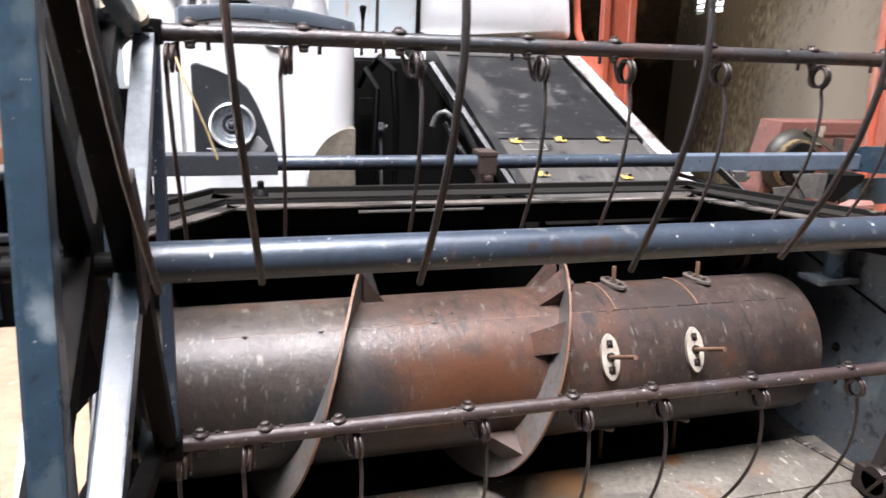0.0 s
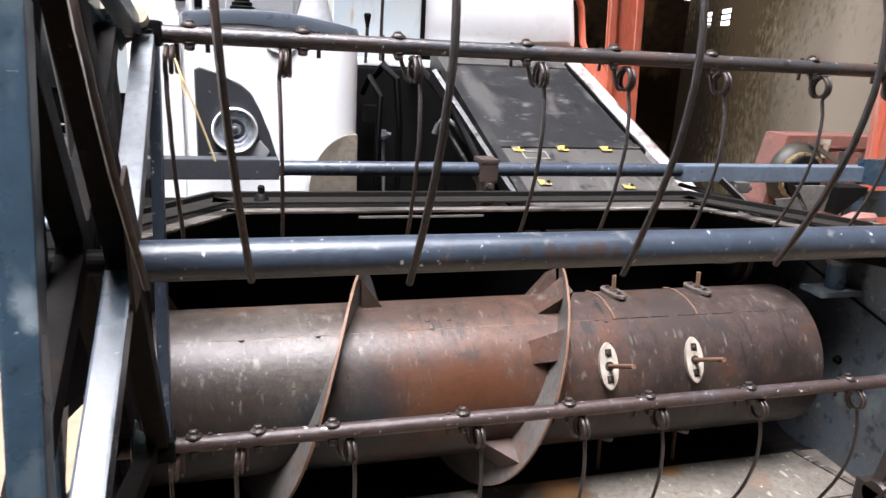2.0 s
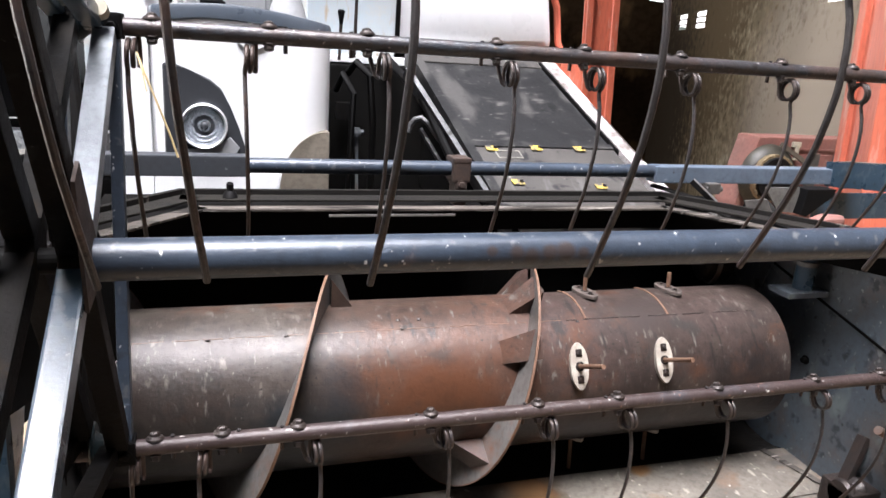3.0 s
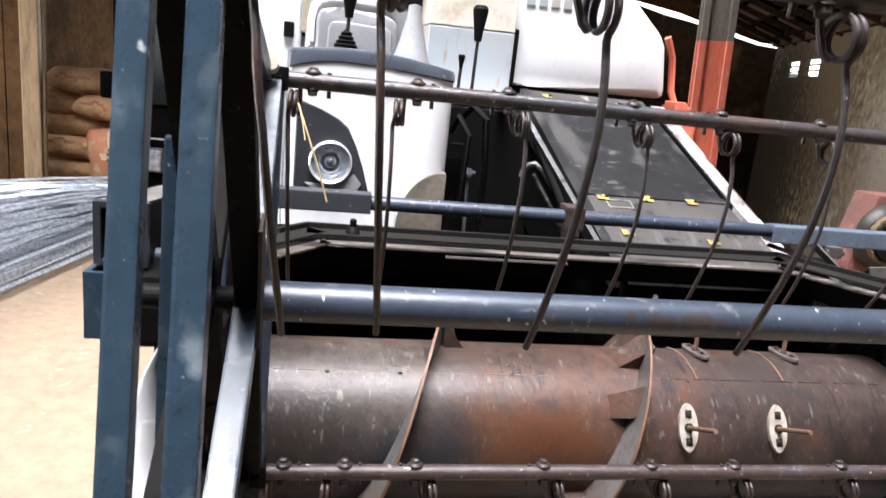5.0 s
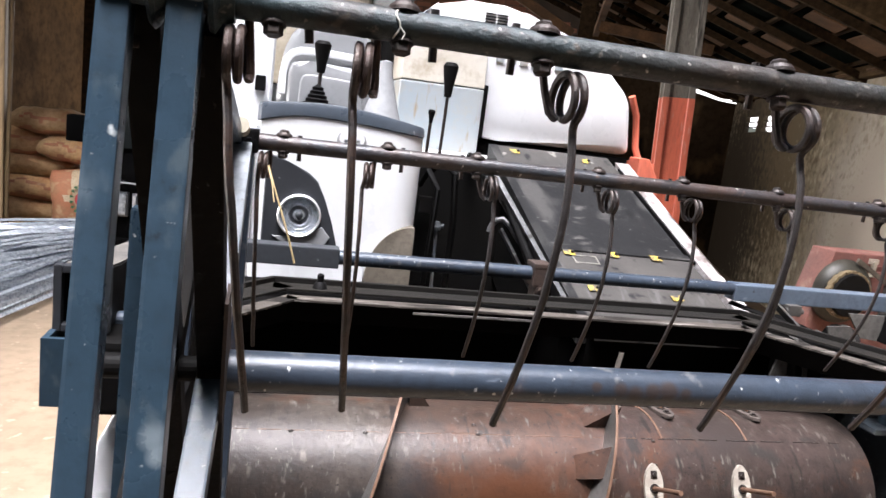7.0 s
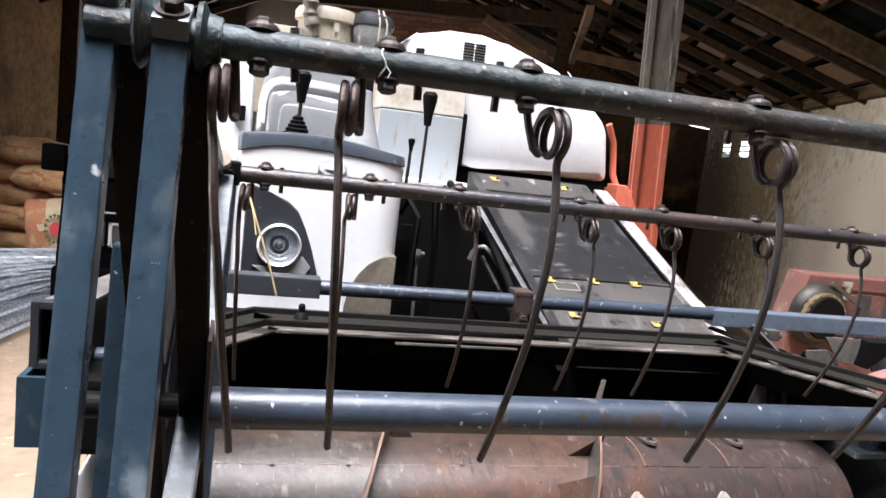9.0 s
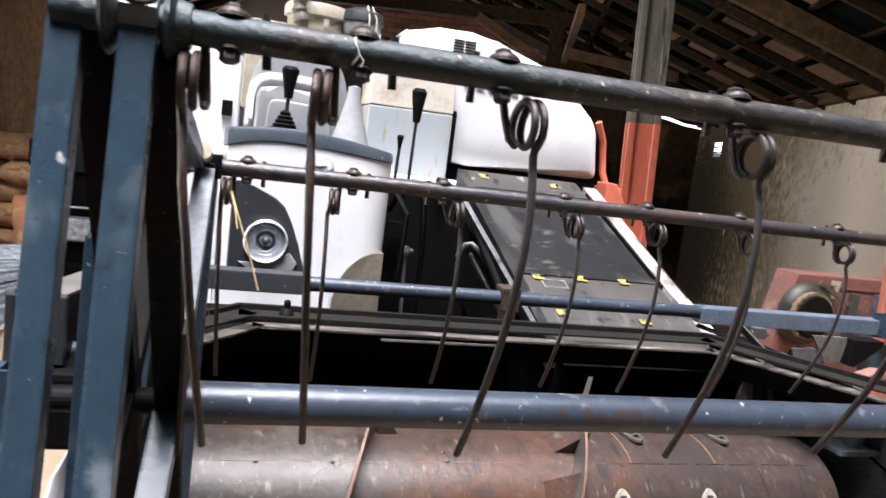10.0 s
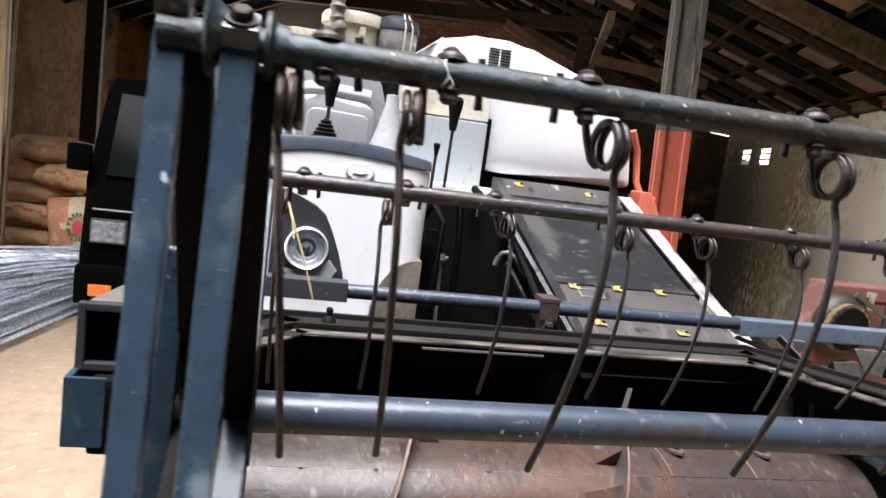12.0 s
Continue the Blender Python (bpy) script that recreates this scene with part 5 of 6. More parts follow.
def gap_gear():
    """Rods and hoses in the dark gap beside the feeder."""
    ob = thing("hydraulic_linkage", "greasy rods and black hoses in the gap beside the feeder", "linkage")
    part("rod", B(rod((0.72, 2.8, 0.0), (0.685, 2.8, 1.16), 0.006, 10)), M_PLATE, ob)
    part("rod_end", B(lathe([(0, 0), (0.016, 0), (0.018, 0.012), (0.012, 0.03), (0, 0.03)], pose(0.684, 2.8, 1.15), 14), rod((0.66, 2.8, 1.165), (0.71, 2.8, 1.165), 0.008, 10)), M_PLATE, ob)
    part("hose", B(sweep([(0.66, 2.86, 1.36), (0.67, 2.75, 1.40), (0.71, 2.72, 1.36), (0.73, 2.75, 1.2), (0.74, 2.8, 0.9)], 0.012, 10)), M_BLACK, ob, "", True)
    part("hose", B(sweep([(0.62, 2.86, 1.30), (0.63, 2.78, 1.36), (0.66, 2.74, 1.30), (0.66, 2.8, 0.95)], 0.010, 10)), M_BLACK, ob, "", True)
    part("bracket", B(box(0.62, 0.67, 2.84, 2.87, 1.2, 1.26, 0.004)), M_GRIMESHADE, ob)


gap_gear()
ob = thing("stop_knob", "small black rubber stop on the header rim", "stop")
part("stem", B(lathe([(0, 0), (0.02, 0), (0.014, 0.014), (0.008, 0.018), (0.009, 0.034), (0.006, 0.038), (0, 0.038)], pose(0.253, 2.115, 1.08), 14)), M_BLACK, ob, "", True)

ob = thing("straw", "dry straw stalk hanging from a tine coil", "straw")
part("stalk", B(sweep([(0.116, 1.515, 1.43), (0.127, 1.505, 1.40), (0.144, 1.50, 1.355), (0.158, 1.50, 1.315), (0.170, 1.50, 1.276)], 0.0017, 6)), M_STRAW, ob)
part("wisp", B(sweep([(0.116, 1.515, 1.43), (0.124, 1.50, 1.405), (0.130, 1.49, 1.375)], 0.0011, 5)), M_STRAW, ob)


def side_shield():
    ob = thing("side_shield", "white curved plastic shield on the header's end", "shield")
    edge = [(-0.062, 1.045), (-0.083, 1.03), (-0.104, 0.985), (-0.119, 0.915), (-0.127, 0.85), (-0.131, 0.76), (-0.131, 0.45)]
    for name, bm in (("cover", B(plate(edge + [(-0.068, 0.45), (-0.068, 0.9)], "y", 1.36, 1.46, 0.008))), ("fold", B(box(-0.092, -0.07, 1.348, 1.36, 0.45, 0.93, 0.005)))):
        for v in bm.verts:
            v.co.y += (v.co.z - 0.85) * 0.55
        part(name, bm, M_WHITE, ob, "", True)


side_shield()


def right_gear():
    ob = thing("reel_drive", "greasy belt drive and dark bracket on the header's end", "drive")
    part("bracket", B(plate([(1.985, 1.112), (2.10, 1.112), (2.09, 1.088), (2.0, 1.024), (1.975, 1.03)], "y", 2.10, 2.16, 0.003)), M_BLACK, ob, "dark folded bracket")
    part("mount_plate", B(plate([(1.850, 1.112), (1.982, 1.112), (1.985, 1.09), (1.972, 1.03), (1.91, 1.036)], "y", 2.13, 2.136, 0.001)), M_PALEG, ob, "pale dusty mounting plate")
    part("guard_strip", B(bar_between((1.70, 2.07, 1.066), (1.868, 2.06, 1.014), 0.022, 0.006, (0, 0, 1), 0.001)), M_DUSTY, ob, "dusty guard strip")
    part("drop_plate", B(box(2.085, 2.42, 2.165, 2.172, 1.0, 1.088, 0.002)), M_BLUE, ob)
    part("arm_extension", B(box(2.2, 2.45, 2.175, 2.225, 1.10, 1.158, 0.004)), M_BLUE, ob)
    part("lever", B(sweep([(1.86, 1.98, 1.02), (1.92, 1.96, 1.045), (1.98, 1.95, 1.05)], [0.018, 0.024, 0.016], 10)), M_BROWNM, ob, "faded red lever", True)
    part("belt", B(bar_between((1.50, 2.22, 1.10), (1.80, 1.90, 1.03), 0.04, 0.006, (0, 0, 1)), bar_between((1.56, 2.26, 1.06), (1.82, 1.95, 1.0), 0.03, 0.006, (0, 0, 1))), M_BLACK, ob)
    part("pulley", B(lathe([(0, 0), (0.075, 0), (0.07, 0.012), (0.075, 0.024), (0, 0.024)], pose(1.83, 2.13, 1.0, 0, 90, 0), 28)), M_GRIMESHADE, ob)
    part("strut", B(bar_between((1.60, 2.16, 1.125), (1.66, 2.10, 1.06), 0.022, 0.008)), M_GREASE, ob)
    part("hinge", B(box(1.655, 1.70, 2.15, 2.19, 1.085, 1.118, 0.004), rod((1.65, 2.16, 1.10), (1.71, 2.16, 1.10), 0.009, 12)), M_GREASE, ob, "greasy hinge")
    part("guard", B(plate([(1.72, 1.085), (1.80, 1.09), (1.84, 1.03), (1.76, 1.0)], "y", 2.06, 2.066, 0.001)), M_DUSTY, ob, "bent dusty guard sheet")


M_PALEG = mat("pale_dusty_steel", (0.12, 0.115, 0.105), 0.7, 0.0, (0.055, 0.05, 0.045), 8, 0.3, 60, layers=(((0.04, 0.036, 0.032), 20, 0.62, (1, 1, 1)),))
M_GREASE = mat("greasy_grey_steel", (0.05, 0.05, 0.05), 0.5, 0.2, (0.09, 0.08, 0.07), 9, 0.3, 60, rust=(0.1, 0.06, 0.035), rust_amount=0.6)
right_gear()


def side_drum():
    ob = thing("gear_casing", "dark oily round casing with pale bracket beside the header", "casing")
    m = pose(1.62, 2.10, 0.93, 0, 90, -20)
    part("casing", B(lathe([(0, 0), (0.085, 0), (0.10, 0.012), (0.10, 0.07), (0.09, 0.085), (0, 0.085)], m, 36)), M_GRIMESHADE, ob, "", True)
    part("flange_ring", B(lathe([(0.098, 0.03), (0.107, 0.03), (0.107, 0.042), (0.098, 0.042)], m, 36)), M_GREASE, ob, "", True)
    part("bracket", B(plate([(1.555, 1.0), (1.585, 0.995), (1.60, 0.90), (1.53, 0.90)], "y", 2.03, 2.038, 0.002)), M_PALEG, ob, "pale steel bracket")
    part("cover_strip", B(bar_between((1.615, 2.06, 1.045), (1.78, 2.05, 0.985), 0.045, 0.006, (0, 0, 1), 0.001)), M_PALEG, ob, "dusty cover strip")
    return ob


side_drum()


def pipe_stub():
    ob = thing("pipe_stub", "short blue-grey upright pipe with collar on the side plate", "pipe")
    x, y = 1.735, 1.80
    part("pipe", B(pipe((x, y, 0.90), (x, y, 1.025), 0.026, 0.004, 24)), M_BLUE, ob, "", True)
    part("collar", B(lathe([(0.026, 0), (0.031, 0.001), (0.031, 0.013), (0.026, 0.014)], pose(x, y, 0.965), 24)), M_PALEG, ob, "pale collar", True)
    part("foot", B(plate([(1.66, 0.885), (1.79, 0.885), (1.79, 0.90), (1.66, 0.90)], "y", 1.76, 1.84, 0.002)), M_PLATE, ob)
    return ob


pipe_stub()


def cutter_drive():
    ob = thing("cutter_drive", "oily dark cutter bar drive with steel rod at the table's corner", "drive")
    part("rod", B(rod((1.70, 1.46, 0.665), (1.82, 1.46, 0.60), 0.011, 14)), M_FLIGHT, ob, "bright steel rod")
    part("roller", B(lathe([(0, 0), (0.035, 0), (0.04, 0.01), (0.03, 0.03), (0.04, 0.05), (0.035, 0.06), (0, 0.06)], pose(1.70, 1.52, 0.45, 0, 90, 0), 24)), M_BOLT, ob, "", True)
    part("block", B(box(1.70, 1.80, 1.48, 1.58, 0.40, 0.47, 0.008)), M_BOLT, ob)
    part("link", B(bar_between((1.73, 1.54, 0.46), (1.79, 1.56, 0.58), 0.03, 0.02)), M_BOLT, ob)
    part("cutter_bar", B(box(-0.05, 1.80, 1.36, 1.43, 0.335, 0.347, 0.002)), M_BOLT, ob)
    part("nut", B(hexbolt(pose(1.735, 1.475, 0.43, 90), 0.012, 0.01, 0.017)), M_FLIGHT, ob)


cutter_drive()


# ---- far things in the barn ----
def sack_bm(l, w, h, seed):
    """A filled sack: a pillow with pinched corners, lumps and a stripe of the second material."""
    def f(bm):
        nu, nv = 44, 28
        grid = []
        rnd = random.Random(seed)
        off = Vector((rnd.uniform(0, 50), rnd.uniform(0, 50), 0))
        for i in range(nu + 1):
            row = []
            u = -1 + 2 * i / nu
            for j in range(nv):
                a = 6.28318 * j / nv
                e = (1 - abs(u) ** 3.2) ** 0.5 if abs(u) < 1 else 0
                c, s = math.cos(a), math.sin(a)
                c = math.copysign(abs(c) ** 0.7, c)
                s = math.copysign(abs(s) ** 0.85, s)
                p = Vector((u * l / 2, c * w / 2 * (0.72 + 0.28 * e), s * h / 2 * max(e, 0.06)))
                p += 0.03 * noise.noise_vector(p * 4 + off) + 0.012 * noise.noise_vector(p * 14 + off)
                row.append(bm.verts.new(p))
            grid.append(row)
        for i in range(nu):
            for j in range(nv):
                fc = bm.faces.new((grid[i][j], grid[i][(j + 1) % nv], grid[i + 1][(j + 1) % nv], grid[i + 1][j]))
                wob = noise.noise(Vector((i * 0.16, seed, 0.0))) * 2.2
                if (15.5 + wob < j < 20.5 + wob or 11.4 + wob < j < 12.6 + wob) and 5 < i < nu - 6 + wob:
                    fc.material_index = 1
        bm.faces.new(grid[0][::-1])
        bm.faces.new(grid[-1])
    return f


def sack(x, y, z, l, w, h, turn, seed, label, roll=0):
    ob = part("grain_sack", B(sack_bm(l, w, h, seed)), [M_SACK, M_SACKR if seed in (0, 2, 4, 11, 12, 21, 24, 31) else M_SACK], None, "", True)
    ob.matrix_world = pose(x + 0.16, y, z, roll, 0, turn)
    return tagged(ob, label, "sack", "stacked sacks")


TAN_SACK = "full tan-brown woven sack lying in a stack"
for i, (x, z, t) in enumerate(((-2.15, 0.12, 4), (-2.2, 0.32, -3), (-2.12, 0.52, 3), (-2.2, 0.72, -4), (-1.98, 1.10, 5))):
    sack(x, 7.3 + 0.03 * (i % 2), z, 0.78, 0.46, 0.23, t, i, TAN_SACK)
sack(-1.78, 7.22, 0.88, 0.62, 0.44, 0.26, -8, 11, "full pale woven sack with slumped end, on top of others")
sack(-2.3, 7.32, 0.90, 0.5, 0.44, 0.23, 12, 12, TAN_SACK)
for i, (x, z) in enumerate(((-2.95, 0.12), (-2.98, 0.32), (-2.94, 0.52), (-2.97, 0.72), (-2.9, 0.92))):
    sack(x, 7.4, z, 0.76, 0.46, 0.23, 3 - i, 20 + i, TAN_SACK)
for i, (x, z) in enumerate(((-1.5, 0.12), (-1.4, 0.32), (-1.52, 0.6))):
    sack(x, 7.75, z, 0.76, 0.46, 0.23, 8 - i, 30 + i, TAN_SACK)


def printed_sack():
    ob = thing("printed_sack", "upright red sack printed with a green wreath", "sack", "stacked sacks")
    body = part("bag", B(sack_bm(0.56, 0.42, 0.24, 41)), [M_SACKR, M_SACKP], ob, "", True)
    body.matrix_world = pose(-1.57, 6.98, 0.46, 90, 82, 0)
    for f in body.data.polygons:
        f.material_index = 1 if (body.matrix_world @ f.center).x > -1.605 + 0.02 * math.sin(f.center.x * 19) else 0
    for a in [k * 0.42 for k in range(15)]:
        leaf = [(-1.52 + 0.07 * math.cos(a) + 0.018 * math.cos(a + d), 0.5 + 0.11 * math.sin(a) + 0.018 * math.sin(a + d)) for d in (0, 0.9, 3.14, -0.9)]
        part("printed_leaf", B(plate(leaf, "y", 6.845, 6.85)), M_LEAF, ob, "printed green leaf")
    part("red_disc", B(plate([(-1.52 + 0.045 * math.cos(k * 0.5236), 0.5 + 0.06 * math.sin(k * 0.5236)) for k in range(12)], "y", 6.846, 6.851)), M_DISC, ob, "printed red disc")


M_LEAF = mat("green_print", (0.05, 0.13, 0.05), 0.7)
M_DISC = mat("red_print", (0.5, 0.05, 0.05), 0.7)
printed_sack()


def strip_heap():
    """Long thin silvery strips lying in a fanned bundle."""
    rnd = random.Random(9)
    bm = bmesh.new()
    for k in range(520):
        f = rnd.random()
        h = rnd.random()
        x0, y0 = -1.14 + rnd.uniform(-0.10, 0.05), 6.55 + rnd.uniform(-0.25, 0.25)
        x1, y1 = -3.3 + 1.55 * f + rnd.uniform(-0.1, 0.1), 6.2 - 2.5 * f + rnd.uniform(-0.15, 0.15)
        top = 0.02 + 0.36 * h * (1.0 - 0.75 * f ** 3)
        pts = []
        n = 6
        b1, b2 = rnd.uniform(-0.05, 0.05), rnd.uniform(-0.03, 0.04)
        for i in range(n + 1):
            t = i / n
            pts.append(Vector((x0 + (x1 - x0) * t, y0 + (y1 - y0) * t + b1 * math.sin(3.14 * t), max(0.006, top * (1 - 0.25 * t) + b2 * math.sin(5 * t)))))
        w = rnd.uniform(0.006, 0.018)
        side = Vector((rnd.uniform(-0.3, 0.3), 1, rnd.uniform(0.2, 1.6))).normalized() * w
        th = Vector((0, 0, 0.003))
        rows = [[bm.verts.new(p + q) for q in (-side, side, side + th, -side + th)] for p in pts]
        for A, C in zip(rows, rows[1:]):
            for j in range(4):
                bm.faces.new((A[j], A[(j + 1) % 4], C[(j + 1) % 4], C[j]))
        bm.faces.new(rows[0][::-1])
        bm.faces.new(rows[-1])
    ob = part("strip_heap", bm, M_STRIPS, None)
    tagged(ob, "fanned heap of long silvery strips on the floor", "strips", "", "stuff")


M_STRIPS = mat("silvery_strips", (0.62, 0.66, 0.71), 0.3, 0.4, (0.22, 0.25, 0.29), 9, 0.2, 60, stretch=(0.5, 4, 4))
strip_heap()
ob = thing("bamboo_pole", "thin weathered bamboo pole tied to a timber post by the sacks", "pole")
part("timber", B(box(-2.19, -2.05, 6.66, 6.73, 0, 3.0, 0.01)), M_CANE, ob, "weathered timber post")
part("cane", B(sweep([(-2.04, 6.72, 0.0), (-2.035, 6.7, 0.6), (-2.025, 6.7, 1.2), (-2.015, 6.7, 2.0), (-2.0, 6.7, 3.0)], [0.016, 0.016, 0.015, 0.015, 0.014], 12)), M_CANE, ob, "", True)
ob = thing("plank_screen", "screen of dark upright planks beside the sacks", "screen")
rnd = random.Random(3)
for k in range(7):
    x = -2.27 - 0.13 * k
    part("plank", B(box(x - 0.06, x + 0.06, 6.74 + rnd.uniform(0, 0.02), 6.765 + rnd.uniform(0, 0.02), 0, 3.0, 0.003)), M_WOODD, ob)
ob = thing("timber_stud", "rough upright timber stud behind the sacks", "stud")
part("stud", B(box(-1.97, -1.81, 8.5, 8.62, 0, 3.6, 0.01)), M_WOOD, ob)


def van():
    ob = thing("van", "black van with rectangular headlamps parked in the barn", "van", "", "", Matrix.Translation((-0.22, 5.0, 0)))
    side = [(0.02, 0.34), (0.0, 0.62), (0.03, 1.0), (0.10, 1.06), (0.42, 1.66), (0.60, 1.74), (2.9, 1.76), (3.05, 1.6), (3.1, 0.9), (3.1, 0.34)]
    part("body", B(plate(side, "x", -0.82, 0.62, 0.05)), M_VAN, ob, "glossy black body", True)
    part("bumper", B(box(-0.83, 0.63, -0.07, 0.10, 0.34, 0.58, 0.03)), M_VAN, ob, "black bumper", True)
    ws = Matrix.Translation((-0.1, 0.105, 1.10)) @ pose(0, 0, 0, -28, 0, 0)
    part("windscreen", B(box(-0.62, 0.62, -0.012, 0.0, 0.02, 0.60, 0.004, ws)), M_VGLASS, ob, "dark windscreen")
    for x in (-0.66, 0.46):
        h = part("headlamp", B(box(x - 0.095, x + 0.095, -0.03, 0.03, 0.725, 0.855, 0.012)), M_LAMP, ob, "clear rectangular headlamp")
        part("headlamp_frame", B(box(x - 0.105, x + 0.105, -0.018, 0.02, 0.715, 0.865, 0.008)), M_DARKP, h)
        part("indicator", B(box(x - 0.08, x + 0.05, -0.09, -0.05, 0.40, 0.47, 0.008)), M_ORANGE, ob, "orange indicator")
    part("grille", B(box(-0.53, 0.33, -0.022, 0.0, 0.72, 0.86, 0.004)), M_DARKP, ob)
    part("grille_frame", B(*[box(a, b, -0.03, -0.02, c, d, 0.002) for a, b, c, d in ((-0.53, 0.33, 0.85, 0.865), (-0.53, 0.33, 0.715, 0.73), (-0.53, -0.51, 0.715, 0.865), (0.31, 0.33, 0.715, 0.865))]), M_GREY, ob, "grey grille frame")
    part("lettering", B(box(-0.76, -0.50, -0.004, 0.004, 0.917, 0.926)), M_GREY, ob)
    part("mirror", B(box(-0.93, -0.80, 0.02, 0.10, 1.14, 1.30, 0.02)), M_VAN, ob, "black door mirror", True)
    for x in (-0.74, 0.54):
        for y in (0.45, 2.5):
            w = part("wheel", B(lathe([(0, -0.08), (0.24, -0.08), (0.27, -0.05), (0.27, 0.05), (0.24, 0.08), (0, 0.08)], pose(x, y, 0.27, 0, 90, 0), 28)), M_BLACK, ob, "", True)
            part("rim", B(lathe([(0, -0.084), (0.15, -0.084), (0.16, -0.07), (0.16, 0.07), (0.15, 0.084), (0, 0.084)], pose(x, y, 0.27, 0, 90, 0), 24)), M_CHROME, w, "", True)


ob = thing("hand_rail", "white painted upright rail with pale panel beside the machine", "rail")
part("upright", B(box(-0.168, -0.148, 3.30, 3.33, 1.12, 1.56, 0.004)), M_WHITE, ob, "white painted upright")
part("lower_upright", B(box(-0.167, -0.149, 3.301, 3.329, 0.0, 1.119, 0.003)), M_BLACK, ob, "black lower upright")
part("panel", B(plate([(-0.235, 1.24), (-0.235, 1.47), (-0.225, 1.49), (-0.170, 1.49), (-0.170, 1.24)], "y", 3.31, 3.318, 0.002)), M_PALE, ob, "pale panel")
part("bracket", B(box(-0.2, -0.15, 3.305, 3.325, 1.495, 1.525, 0.004)), M_BLACK, ob)
M_LAMP = mat("clear_lamp", (0.3, 0.32, 0.34), 0.15, 0.3, (0.1, 0.11, 0.12), 30, coat=0.6)
M_ORANGE = mat("orange_lens", (0.75, 0.13, 0.02), 0.25, coat=0.6)
van()


def mill():
    """Old red-brown machine with a latched sloping lid and a large belt wheel in front."""
    ob = thing("old_mill", "faded red-brown milling machine with belt wheel by the wall", "machine", "", "", Matrix.Translation((2.93, 3.62, 0.405)) @ Matrix.Scale(0.72, 4))
    part("cabinet", B(plate([(0.10, 0.0), (0.10, 0.45), (0.22, 0.97), (1.35, 0.97), (1.35, 0.0)], "y", 0.0, 0.25, 0.01)), M_BROWNM, ob)
    part("base", B(box(0.12, 1.34, 0.02, 0.24, -0.597, -0.001, 0.01)), M_BROWNM, ob)
    part("panel", B(plate([(0.20, 0.48), (0.29, 0.84), (0.93, 0.84), (0.93, 0.48)], "y", -0.012, 0.002, 0.004)), M_BROWNM, ob, "raised panel")
    part("rail", B(box(0.24, 1.3, -0.014, -0.005, 0.875, 0.887, 0.002)), M_BROWNM, ob)
    part("latch", B(box(0.52, 0.60, -0.03, -0.01, 0.90, 0.94, 0.003), box(0.545, 0.575, -0.045, -0.012, 0.80, 0.92, 0.004)), M_CREAM, ob, "pale metal latch")
    wheel = part("belt_wheel", B(lathe([(0, 0), (0.155, 0), (0.165, 0.02), (0.165, 0.09), (0.155, 0.11), (0, 0.11)], pose(0.235, -0.12, 0.68, 90), 40)), M_GRIMESHADE, ob, "black wheel face", True)
    part("chain", B(*[box(-0.013, 0.013, -0.022, 0.022, -0.015, 0.015, 0.004, Matrix.Translation((0.235 + 0.17 * math.cos(k * math.pi / 20), -0.19 + 0.008 * (k % 2), 0.68 + 0.17 * math.sin(k * math.pi / 20))) @ pose(0, 0, 0, 0, -9 * k, 0)) for k in range(40)]), M_CHAIN, wheel, "straw-coloured dusty roller chain")
    part("hood", B(lathe([(0.17, 0.10), (0.215, 0.075), (0.245, 0.03), (0.25, 0.0), (0.245, 0.0), (0.238, 0.03), (0.21, 0.068), (0.165, 0.092), (0.17, 0.10)], pose(0.315, -0.02, 0.67, 90), 40)), M_HOOD, ob, "dark olive domed guard", True)
    part("belt_cover", B(bar_between((0.34, -0.10, 0.93), (0.88, -0.06, 0.66), 0.035, 0.02, (0, 1, 0))), M_SHADE, ob)
    part("upright_plate", B(box(0.66, 0.745, -0.09, -0.062, 0.45, 0.86, 0.004)), M_GREASE, ob, "grey upright plate")
    part("scuffed_patch", B(box(1.06, 1.15, -0.006, -0.001, 0.55, 0.76, 0.002)), M_PALEG, ob, "pale scuffed patch")
    part("end_post", B(box(0.95, 1.02, -0.05, -0.012, 0.3, 0.86, 0.004)), M_PLATE, ob)


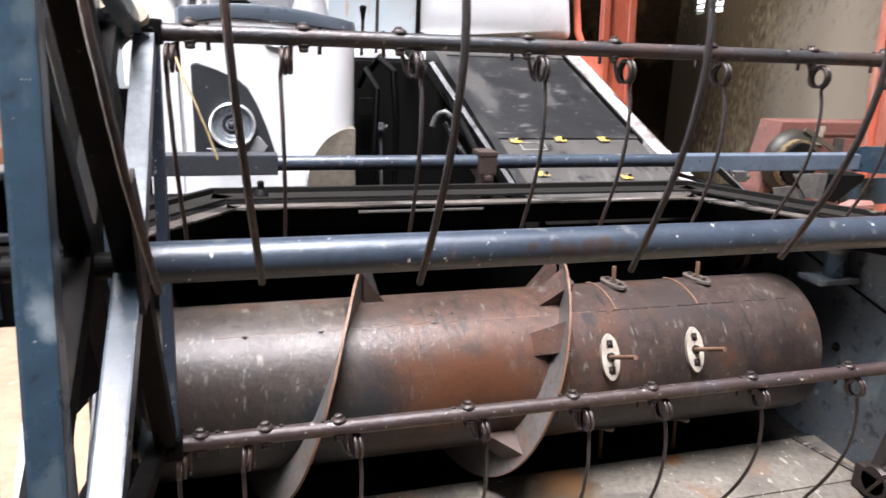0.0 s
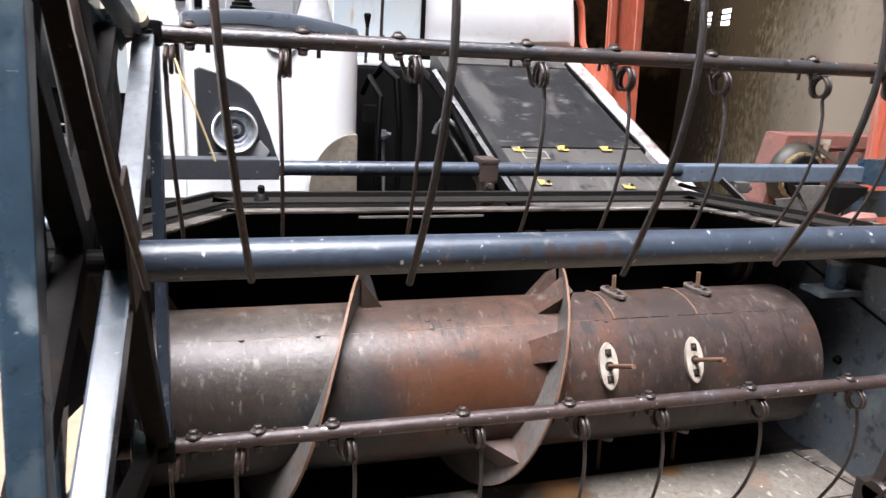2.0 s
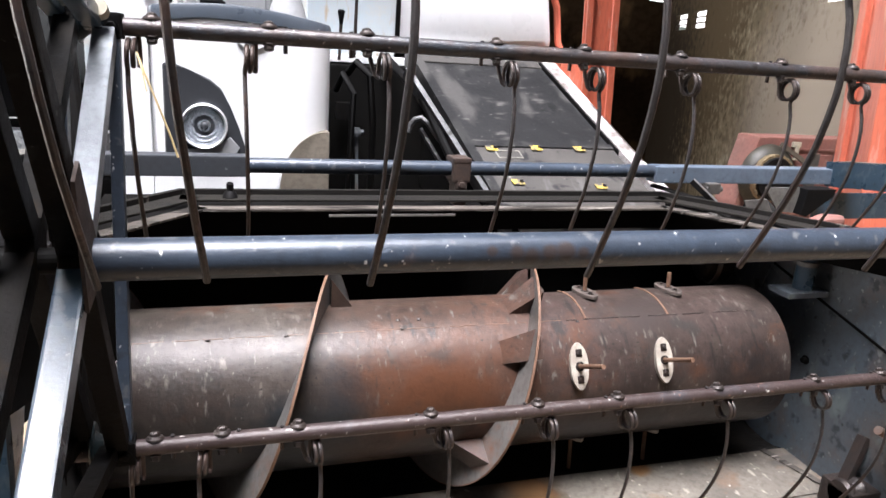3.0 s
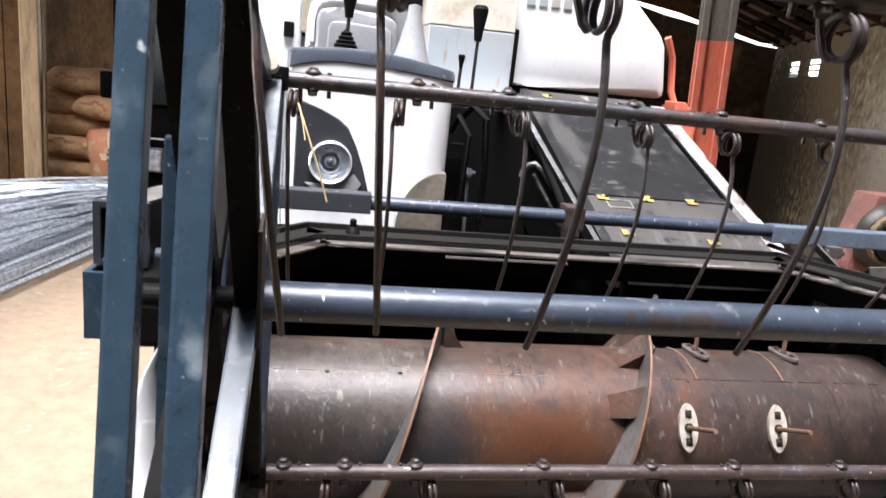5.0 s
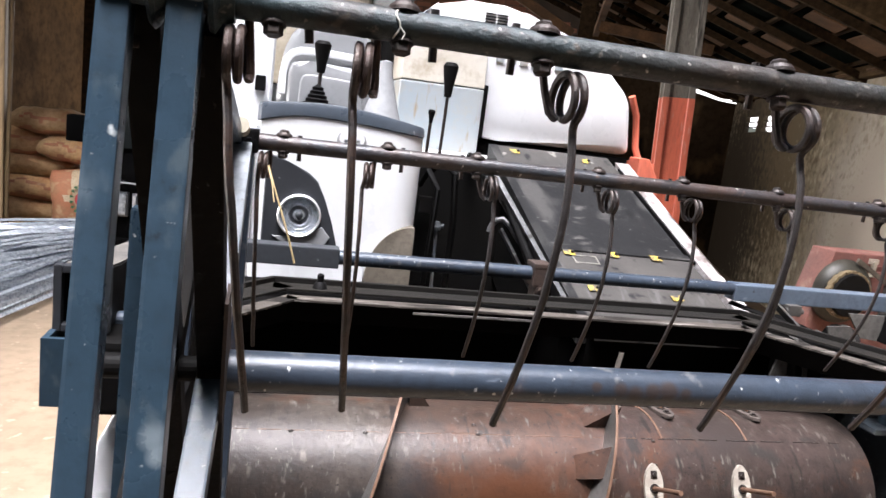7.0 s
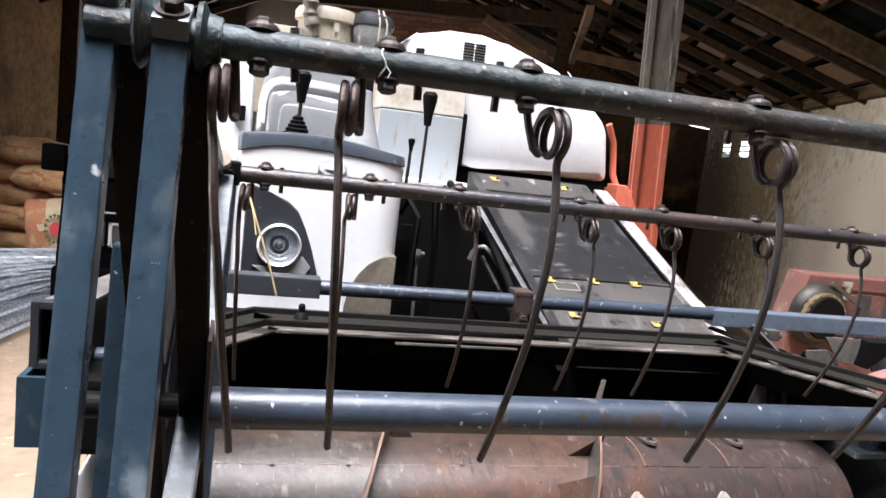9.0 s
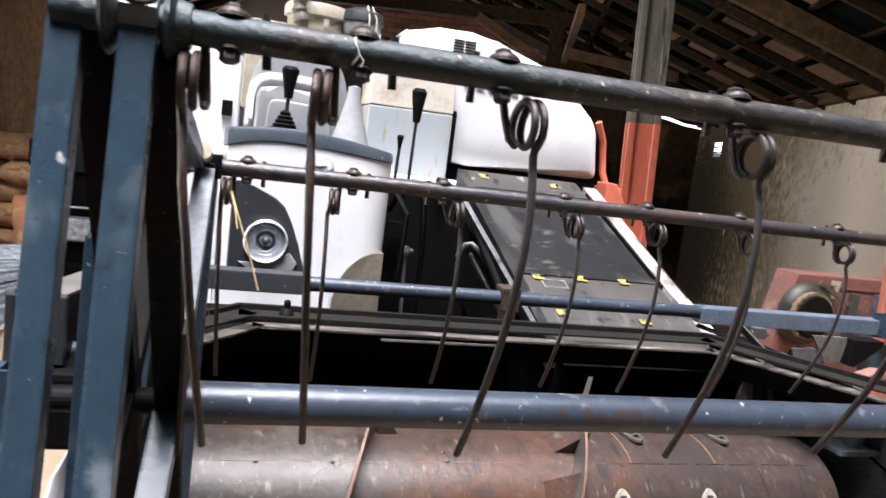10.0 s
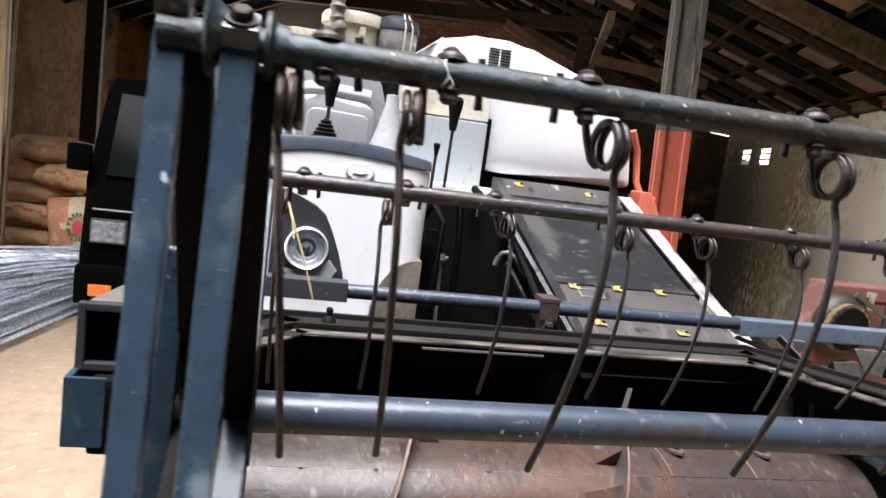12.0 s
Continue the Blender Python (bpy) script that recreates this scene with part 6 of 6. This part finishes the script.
M_HOOD = mat("dark_olive_guard", (0.045, 0.04, 0.028), 0.5, 0.1, (0.022, 0.02, 0.015), 8, 0.3, 60)
M_CHAIN = mat("straw_dusted_chain", (0.24, 0.175, 0.09), 0.8, 0.0, (0.10, 0.07, 0.04), 40, 0.4, 90)
mill()


ob = thing("twine", "frayed white twine knotted round the tine bar", "twine")
TA = ENDS["A"]
part("loop", B(sweep([(0.220 + 0.002 * math.sin(0.9 * k), TA[0] + 0.0142 * math.cos(k * 0.2094), TA[1] + 0.0142 * math.sin(k * 0.2094)) for k in range(31)], 0.0009, 6)), M_LABEL, ob)
part("frayed_end", B(sweep([(0.222, TA[0] - 0.0145, TA[1] - 0.002), (0.226, TA[0] - 0.016, TA[1] - 0.007), (0.224, TA[0] - 0.016, TA[1] - 0.012)], 0.0006, 5)), M_LABEL, ob)


def gable_bricks():
    """Separate bricks on the gable above the machine."""
    rnd = random.Random(7)
    gable = bpy.data.objects["wall_gable"]
    for v in range(2):
        bm = B(box(-0.105, 0.105, -0.012 - 0.004 * v, 0.03, -0.032, 0.032, 0.004))
        me = bpy.data.meshes.new("brick")
        bm.to_mesh(me)
        bm.free()
        me.materials.append(M_BRICK)
        meshes.append(me)
    for row in range(12):
        for col in range(19):
            x = -3.6 + 0.222 * col + (0.111 if row % 2 else 0)
            z = 3.06 + 0.076 * row
            if z + 0.04 > roof_z(x + 0.1):
                continue
            br = new("brick", meshes[rnd.randrange(2)])
            br.parent = gable
            br.location = (x + rnd.uniform(-0.004, 0.004), YB + 0.008 + rnd.uniform(-0.004, 0.004), z + rnd.uniform(-0.003, 0.003))
            br.rotation_euler = (0, rnd.uniform(-0.015, 0.015), 0)


meshes = []
gable_bricks()

M_TAG = mat("grubby_paper", (0.16, 0.14, 0.12), 0.8)
ob = thing("paper_tag", "small pale tag hanging from the header rim", "tag")
part("tag", B(plate([(1.035, 0.93), (1.045, 0.99), (1.058, 0.99), (1.05, 0.925)], "y", 2.0, 2.002)), M_TAG, ob)
